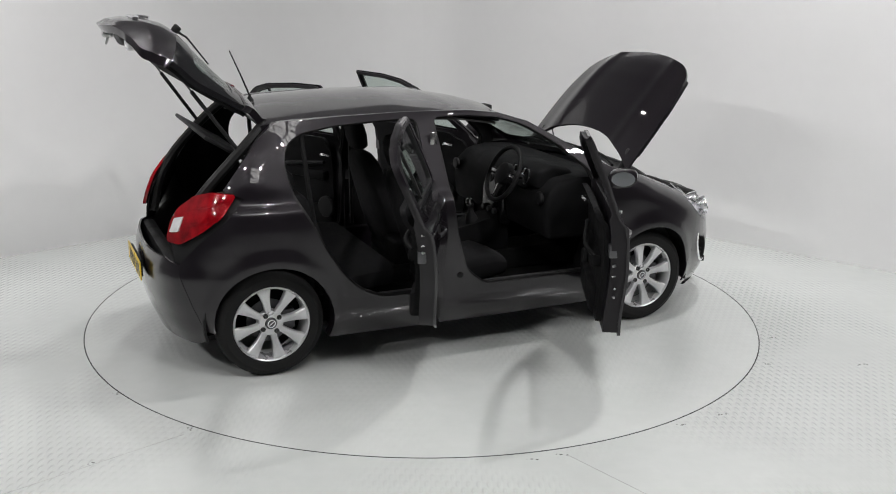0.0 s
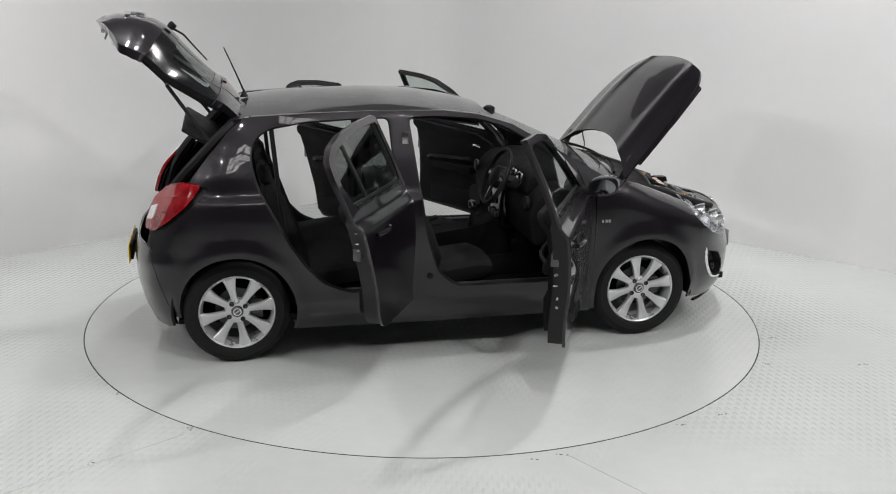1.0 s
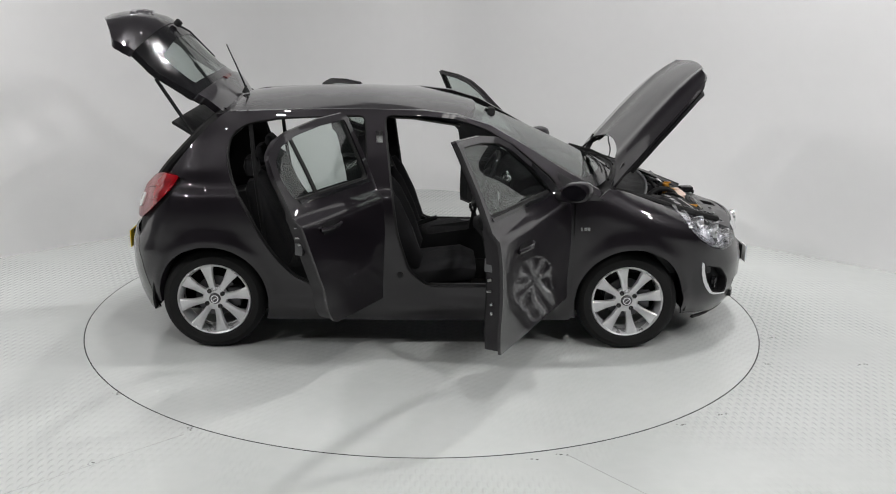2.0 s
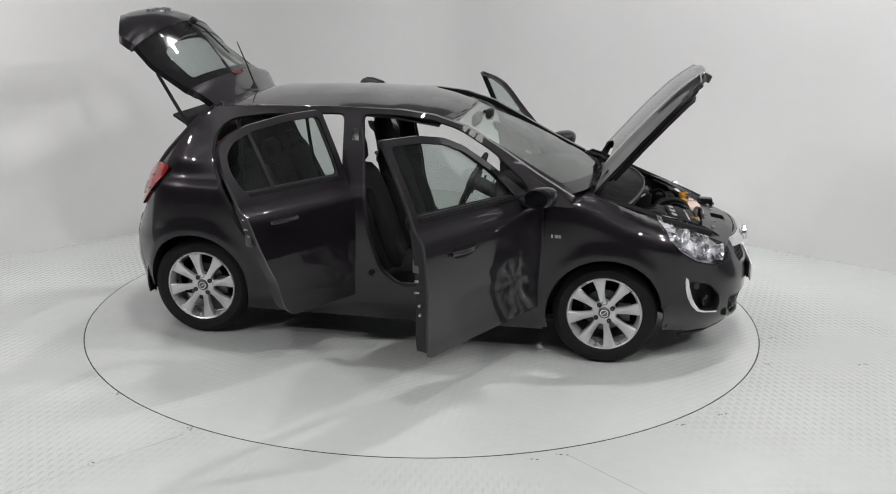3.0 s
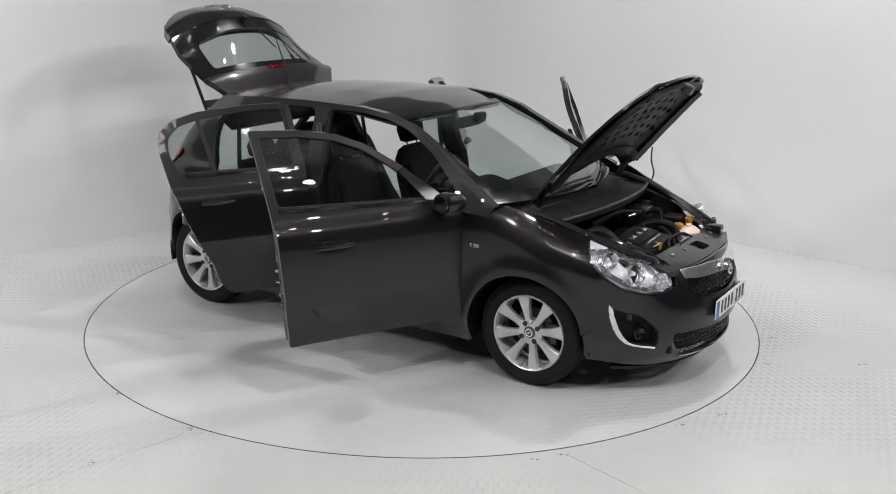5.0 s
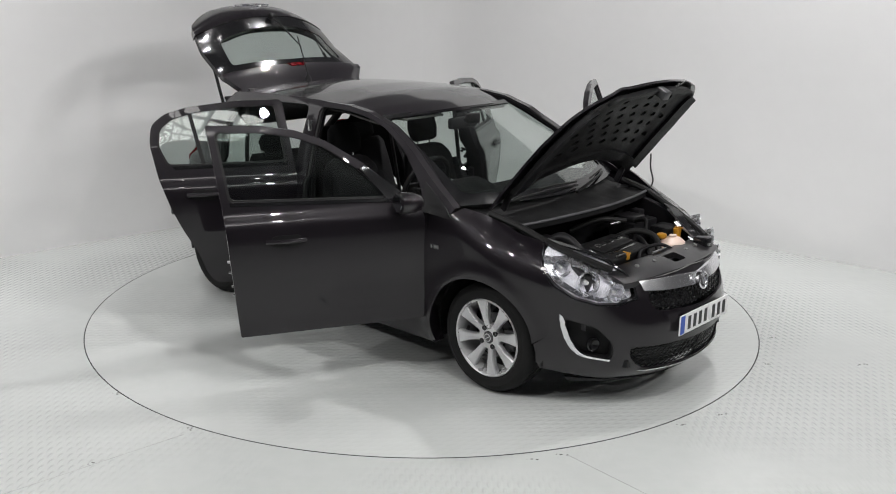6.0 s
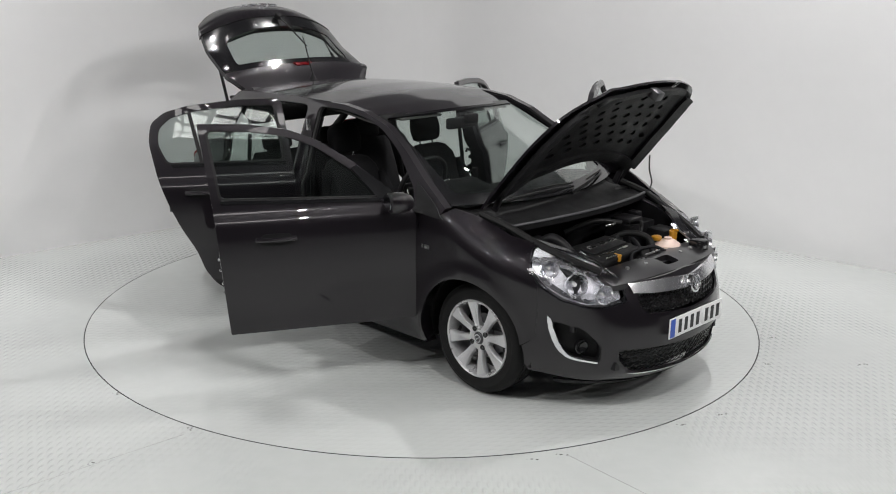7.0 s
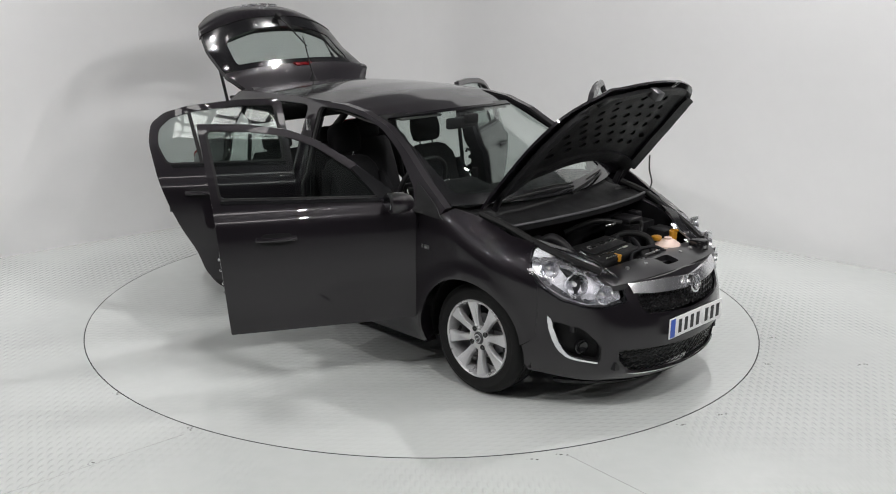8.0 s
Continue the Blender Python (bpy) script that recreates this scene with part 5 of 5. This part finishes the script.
    for a in (90, -90, 180):
        bm = bmesh.new()
        r = radians(a)
        box(bm, 0.06, 0.168, -0.022, 0.022, -0.008, 0.006, 0.005, m @ Matrix.Rotation(r, 4, "Z"))
        part("wheel_spoke", bm, BLACK, wheel)
        bm = bmesh.new()
        box(bm, 0.075, 0.15, -0.009, 0.009, 0.006, 0.0095, 0.001, m @ Matrix.Rotation(r, 4, "Z"))
        part("spoke_inlay", bm, STEEL, wheel, "silver spoke inlay")
    bm = bmesh.new()
    cyl(bm, m @ Vector((0, 0, -0.03)), m @ Vector((0.0, 0, -0.20)), 0.045, 20)
    for k in (-1, 1):
        cyl(bm, m @ Vector((0.0, 0.05 * k, -0.06)), m @ Vector((0.02, 0.17 * k, -0.05)), 0.009, 10)
    part("steering_column", bm, BLACK, wheel)
    # console, gear lever, handbrake
    bm = bmesh.new()
    block(bm, [(-0.25, 0.30), (-0.25, 0.52), (0.05, 0.55), (0.30, 0.56), (0.52, 0.66), (0.60, 0.66), (0.60, 0.30)], -0.11, 0.11, 0.025, 3)
    console = part("centre_console", bm, DASH, car, "charcoal centre console")
    bm = bmesh.new()
    lathe(bm, [(0.05, 0.0), (0.038, 0.04), (0.02, 0.08), (0.012, 0.12)], 20, pose(0.36, 0, 0.575, 0, -8, 0))
    part("gear_gaiter", bm, BLACK, console)
    bm = bmesh.new()
    lathe(bm, [(0.0001, 0.105), (0.02, 0.11), (0.028, 0.14), (0.022, 0.17), (0.0001, 0.178)], 20, pose(0.36, 0, 0.575, 0, -8, 0))
    part("gear_knob", bm, STEEL, console, "silver gear knob")
    bm = bmesh.new()
    tube(bm, smooth_line([(-0.10, 0.02, 0.55), (0.0, 0.02, 0.60), (0.10, 0.02, 0.635)], 5), 0.016, 10)
    part("handbrake", bm, BLACK, console)
    # headlining, rear-view mirror, sun visors
    def lining(x, y, off, side):
        hw = np.interp(x, [-1.25, -0.9, 0.0, 0.4], [0.53, 0.595, 0.61, 0.58])
        zc = np.interp(x, [-1.24, -0.7, -0.35, -0.05, 0.3], [1.40, 1.445, 1.452, 1.44, 1.385])
        return x, y * hw, zc - 0.04 * np.abs(y) ** 2.4 + off
    part("headlining", skin([(-1.20, -1), (0.22, -1), (0.22, 1), (-1.20, 1)], (), 0.012, 1, 0, 0.07, mapping=lining), LINER, car, "grey fabric headlining")
    bm = bmesh.new()
    box(bm, 0.345, 0.385, -0.125, 0.125, 1.285, 1.355, 0.014)
    tube(bm, [(0.38, 0, 1.33), (0.42, 0, 1.375)], 0.012)
    part("rear_view_mirror", bm, BLACK, car, "black rear-view mirror under the windscreen")
    bm = bmesh.new()
    box(bm, 0.425, 0.47, -0.05, 0.05, 1.32, 1.385, 0.01)
    part("sensor_housing", bm, BLACK, car)
    for y in (-0.30, 0.30):
        bm = bmesh.new()
        box(bm, 0.16, 0.32, y - 0.17, y + 0.17, 1.368, 1.382, 0.005, pose(0, 0, 0))
        part("sun_visor", bm, LINER, car)
    # door opening seals, belts, inner pillar trims, scuff plates
    for side in (-1, 1):
        for loop in (FRONT_OPEN, REAR_OPEN):
            bm = bmesh.new()
            q = np.array(refine(loop, 0.03))
            p = shell(q[:, 0], q[:, 1], -0.022, side)
            pts = [(float(p[0][i]), float(p[1][i]), float(q[i, 1])) for i in range(len(q))]
            tube(bm, pts + [pts[0]], 0.013, 7)
            part("door_seal", bm, SEAL, car, "black rubber door seal")
        trim_o = [(0.80, 0.30), (-0.80, 0.30), (-0.92, 0.66), (-1.05, 0.72), (-1.45, 0.75), (-1.60, 1.02), (-1.42, 1.18), (-1.17, 1.41), (-0.8, 1.445), (-0.2, 1.45), (0.2, 1.42), (0.40, 1.36), (0.62, 1.25), (0.85, 1.11), (0.90, 1.0), (0.90, 0.6)]
        part("pillar_trim", skin(trim_o, [FRONT_OPEN, REAR_OPEN], 0.012, side, -0.054, 0.06), DASH, car, "charcoal pillar and boot side trim")
        for x0, x1 in ((-0.02, 0.76), (-0.70, -0.36)):
            bm = bmesh.new()
            box(bm, x0, x1, *sorted((side * 0.775, side * 0.83)), 0.418, 0.424, 0.002)
            part("scuff_plate", bm, DARKSTEEL, car)
        for x, lean in ((-0.30, 0.04), (-1.02, 0.10)):
            bm = bmesh.new()
            y = side * 0.685
            tube(bm, [(x, y * 0.93, 1.36), (x + lean * 0.3, y, 1.0), (x + lean, y * 1.08, 0.45)], 0.014, 6)
            part("seat_belt", bm, BLACK, car)
        bm = bmesh.new()
        cyl(bm, (-0.13, side * 0.868, 0.50), (-0.13, side * 0.876, 0.50), 0.018, 16)
        part("pillar_plug", bm, BLACK, car)
        bm = bmesh.new()
        box(bm, -0.275, -0.235, *sorted((side * 0.73, side * 0.736)), 1.27, 1.34, 0.002)
        part("pillar_sticker", bm, STEEL, car, "small pale pillar sticker")
        inner = [(-1.40, 0.66), (s_at(-1.77), 0.66), (s_at(-1.795), 0.76), (s_at(-1.79), 0.90), (s_at(-1.74), 1.0), (s_at(-1.66), 1.045), (s_at(-1.56), 1.07), (-1.40, 1.09)]
        part("boot_corner_trim", skin(inner, (), 0.012, side, -0.02, 0.05), BLACK, car)
    # boot: floor, sill, parcel shelf tipped up, aperture frame
    bm = bmesh.new()
    box(bm, -1.72, -0.95, -0.60, 0.60, 0.50, 0.53, 0.005)
    boot = part("boot_floor", bm, CARPET, car, "black carpeted boot floor")
    bm = bmesh.new()
    box(bm, -1.77, -1.68, -0.56, 0.56, 0.50, 0.66, 0.03)
    part("boot_sill", bm, BLACK, boot)
    bm = bmesh.new()
    box(bm, -0.16, 0.16, -0.48, 0.48, -0.011, 0.011, 0.008, pose(-1.385, 0, 1.255, 0, 32, 0))
    part("parcel_shelf", bm, BLACK, car, "black parcel shelf tipped up in the boot")
    bm = bmesh.new()
    for side in (-1, 1):
        tube(bm, smooth_line([(-1.20, side * 0.53, 1.41), (-1.30, side * 0.575, 1.32), (-1.42, side * 0.585, 1.20), (-1.54, side * 0.575, 1.07), (-1.64, side * 0.53, 0.92), (-1.69, side * 0.50, 0.72)], 5), 0.03, 8)
    tube(bm, [(-1.20, -0.5, 1.41), (-1.215, 0, 1.43), (-1.20, 0.5, 1.41)], 0.025, 8)
    part("tailgate_aperture", bm, SEAL, car, "black tailgate opening frame and seal")
    # aerial
    bm = bmesh.new()
    lathe(bm, [(0.026, 0), (0.022, 0.012), (0.010, 0.03), (0.006, 0.045)], 18, pose(-1.15, 0, 1.465))
    aer = part("aerial", bm, BLACK, car, "black roof aerial")
    bm = bmesh.new()
    tube(bm, [(-1.152, 0, 1.505), (-1.20, 0, 1.625), (-1.262, 0, 1.77)], 0.006, 8, 0.55)
    part("aerial_mast", bm, BLACK, aer)


def build_engine(car):
    # bay floor, bulkhead, inner wings
    bm = bmesh.new()
    box(bm, 1.15, 1.98, -0.50, 0.50, 0.26, 0.30)
    part("bay_floor", bm, ENGINE, car, "dark engine bay undertray")
    bm = bmesh.new()
    box(bm, 1.16, 1.22, -0.66, 0.66, 0.25, 0.95, 0.01)
    part("bulkhead", bm, ENGINE, car, "dark bulkhead behind the engine")
    for side in (-1, 1):
        bm = bmesh.new()
        block(bm, [(1.16, 0.45), (1.16, 0.955), (1.45, 0.875), (1.60, 0.82), (1.80, 0.74), (1.80, 0.45)], *sorted((side * 0.59, side * 0.63)), 0.008, 2)
        part("inner_wing", bm, BAY, car)
        bm = bmesh.new()
        pts = smooth_line([(1.16, side * 0.655, 0.975), (1.35, side * 0.645, 0.935), (1.52, side * 0.615, 0.875), (1.70, side * 0.56, 0.815), (1.85, side * 0.49, 0.765)], 6)
        tube(bm, pts, 0.02, 8)
        part("wing_edge_seal", bm, SEAL, car)
    # scuttle with its seal
    def scuttle(u, w, off, side):
        x = 1.21 - 0.24 * w * w + (0.245 + 0.12 * w * w) * u
        return x, w * 0.675, 1.005 - 0.055 * u - 0.02 * w * w - 0.02 * np.sin(u * 3.14) + off
    part("scuttle_panel", skin([(0, -1), (1, -1), (1, 1), (0, 1)], (), 0.03, 1, 0, 0.06, mapping=scuttle), BLACK, car, "black plastic scuttle panel under the windscreen")
    bm = bmesh.new()
    tube(bm, [(1.455 - 0.115 * w * w, w * 0.655, 0.955 - 0.02 * w * w) for w in [k / 10 - 1 for k in range(21)]], 0.008, 8)
    part("scuttle_seal", bm, mat("grey_rubber_seal", (0.09, 0.09, 0.095), 0.5), car, "grey rubber seal along the scuttle")
    for y0, y1 in ((-0.50, 0.08), (0.0, 0.52)):
        line = [Vector((1.265 - 0.47 * y * y - 0.05 * t, y, 1.012 + 0.022 * math.sin(3.14 * t) + 0.02 * t)) for t, y in [(k / 8, y0 + (y1 - y0) * k / 8) for k in range(9)]]
        bm = bmesh.new()
        tube(bm, line, 0.010, 8, 0.6)
        w = part("windscreen_wiper", bm, BLACK, car)
        bm = bmesh.new()
        tube(bm, [p + Vector((-0.03, 0.03, 0.012)) for p in line[3:]], 0.006, 6)
        part("wiper_blade", bm, SEAL, w)
    # slam panel over the radiator
    def slam(u, w, off, side):
        x = 1.83 - 0.05 * w * w + (0.19 - 0.035 * w * w) * u
        return x, w * 0.50, 0.765 - 0.035 * u * u - 0.02 * w * w + off
    part("slam_panel", skin(rounded([(0, -1), (1, -1), (1, 1), (0, 1)], 0.08), [rounded([(0.3, -0.12), (0.75, -0.12), (0.75, 0.12), (0.3, 0.12)], 0.06)], 0.03, 1, 0, 0.06, mapping=slam), BAY, car, "dark plastic slam panel over the radiator")
    for x, y in ((1.88, -0.30), (1.90, 0.18), (1.89, 0.30), (1.90, -0.16), (1.93, 0.38)):
        bm = bmesh.new()
        cyl(bm, (x, y, 0.74), (x, y, 0.762), 0.012, 12, 0.003)
        part("slam_bolt", bm, STEEL, car)
    bm = bmesh.new()
    box(bm, 1.86, 1.90, -0.45, 0.45, 0.30, 0.73, 0.01)
    part("radiator", bm, ENGINE, car, "dark radiator behind the grille")
    # engine: block, cover with raised bars, filler and dipstick, hoses
    bm = bmesh.new()
    box(bm, 1.36, 1.76, -0.40, 0.20, 0.32, 0.74, 0.03)
    for k in range(4):
        cyl(bm, (1.40, -0.33 + k * 0.13, 0.70), (1.58, -0.33 + k * 0.13, 0.78), 0.035, 16, 0.006)
    eng = part("engine", bm, ENGINE, car, "black four-cylinder engine with plastic cover")
    bm = bmesh.new()
    m = pose(1.66, -0.20, 0.785, 0, 7, 4)
    box(bm, -0.12, 0.12, -0.20, 0.19, -0.035, 0.02, 0.016, m, 3)
    box(bm, -0.06, 0.04, -0.17, 0.16, 0.018, 0.032, 0.008, m)
    part("engine_cover", bm, BLACK, eng)
    for k in range(3):
        bm = bmesh.new()
        box(bm, -0.045, -0.012, -0.135 + 0.10 * k, -0.065 + 0.10 * k, 0.031, 0.036, 0.002, m)
        part("cover_bar", bm, STEEL, eng)
    bm = bmesh.new()
    box(bm, 0.055, 0.068, -0.16, 0.13, 0.019, 0.0245, 0.001, m)
    part("cover_strip", bm, STEEL, eng)
    bm = bmesh.new()
    cyl(bm, (1.77, -0.235, 0.755), (1.772, -0.235, 0.79), 0.019, 20, 0.005)
    box(bm, 1.748, 1.796, -0.240, -0.230, 0.788, 0.797, 0.003)
    part("oil_cap", bm, AMBER, eng, "yellow oil filler cap")
    for k, (p, r) in enumerate((([(1.40, -0.48, 0.80), (1.50, -0.46, 0.87), (1.60, -0.43, 0.80), (1.62, -0.42, 0.66)], 0.028), ([(1.78, 0.10, 0.70), (1.72, 0.14, 0.80), (1.60, 0.10, 0.82), (1.50, 0.02, 0.76)], 0.018), ([(1.82, -0.05, 0.72), (1.74, 0.0, 0.79), (1.66, 0.06, 0.80), (1.62, 0.16, 0.72)], 0.013), ([(1.30, -0.1, 0.80), (1.40, 0.05, 0.86), (1.48, 0.2, 0.84)], 0.016), ([(1.84, 0.12, 0.76), (1.80, 0.05, 0.79), (1.78, -0.10, 0.78), (1.82, -0.18, 0.74)], 0.010))):
        bm = bmesh.new()
        tube(bm, smooth_line(p, 6), r, 10)
        part("hose", bm, SEAL if k % 2 else ENGINE, eng)
    for p, q, r in (((1.84, -0.08, 0.775), (1.84, 0.06, 0.775), 0.006), ((1.79, -0.36, 0.80), (1.79, -0.28, 0.80), 0.006), ((1.44, 0.10, 0.83), (1.47, 0.16, 0.84), 0.009)):
        bm = bmesh.new()
        cyl(bm, p, q, r, 10)
        part("metal_pipe", bm, STEEL, eng)
    bm = bmesh.new()
    box(bm, 1.30, 1.52, -0.54, -0.36, 0.55, 0.83, 0.025)
    box(bm, 1.33, 1.50, -0.52, -0.38, 0.825, 0.845, 0.012)
    part("air_box", bm, ENGINE, car, "black air filter box")
    # battery and fuse box
    bm = bmesh.new()
    box(bm, 1.34, 1.52, 0.24, 0.50, 0.60, 0.82, 0.012)
    bat = part("battery", bm, ENGINE, car, "black battery with a grey cover")
    bm = bmesh.new()
    box(bm, 1.36, 1.50, 0.26, 0.40, 0.82, 0.85, 0.012)
    box(bm, 1.37, 1.44, 0.42, 0.48, 0.82, 0.86, 0.008)
    part("battery_cover", bm, BAY, bat)
    bm = bmesh.new()
    tube(bm, smooth_line([(1.50, 0.28, 0.83), (1.58, 0.26, 0.85), (1.62, 0.20, 0.80)], 5), 0.011, 8)
    part("battery_cable", bm, SEAL, bat)
    bm = bmesh.new()
    box(bm, 1.55, 1.68, 0.36, 0.50, 0.62, 0.80, 0.014)
    part("fuse_box", bm, ENGINE, car, "black fuse box")
    # coolant tank with its cap, washer filler
    bm = bmesh.new()
    lathe(bm, [(0.0001, -0.085), (0.05, -0.078), (0.078, -0.04), (0.084, 0.0), (0.074, 0.04), (0.045, 0.062), (0.022, 0.068), (0.022, 0.078), (0.0001, 0.078)], 32, pose(1.775, 0.245, 0.725) @ Matrix.Diagonal((0.9, 1.1, 1, 1)))
    tank = part("coolant_tank", bm, TANK, car, "pinkish translucent coolant tank with an orange cap")
    bm = bmesh.new()
    lathe(bm, [(0.026, 0), (0.029, 0.006), (0.029, 0.020), (0.022, 0.025), (0.0001, 0.026)], 24, pose(1.725, 0.205, 0.785))
    part("tank_cap", bm, AMBER, tank, "orange coolant cap")
    bm = bmesh.new()
    lathe(bm, [(0.022, -0.08), (0.022, 0.01), (0.024, 0.012), (0.024, 0.03), (0.0001, 0.034)], 20, pose(1.73, 0.37, 0.78))
    box(bm, 1.715, 1.765, 0.364, 0.376, 0.812, 0.822, 0.003)
    part("washer_cap", bm, AMBER, car, "yellow washer bottle cap")
    bm = bmesh.new()
    box(bm, 1.84, 1.93, 0.36, 0.44, 0.72, 0.785, 0.01)
    part("lamp_access_cover", bm, GLOSSBLACK, car)


build_cabin(car)
build_engine(car)


# ---- what moves: the turntable carries the car round and comes to rest ----
OFFSET = Vector((-0.0204, -0.0234, 0))
TURNS = [(0, 23.75), (0.5, 18.0), (1.0, 12.2), (1.5, 6.6), (2.0, 0.95), (2.5, -4.75), (3.0, -10.4), (3.5, -16.1), (4.0, -21.95), (4.5, -27.7), (5.0, -33.3), (5.5, -38.6), (5.8, -41.5), (6.0, -43.0), (6.25, -44.3), (6.5, -44.95), (6.75, -45.15), (7.0, -45.2), (7.5, -45.2), (8.0, -45.2)]


def motions():
    walk(turntable, [(t, pose(0, 0, 0, 0, 0, a)) for t, a in TURNS])
    walk(car, [(t, pose(0, 0, 0, 0, 0, a) @ Matrix.Translation(OFFSET)) for t, a in TURNS])


motions()
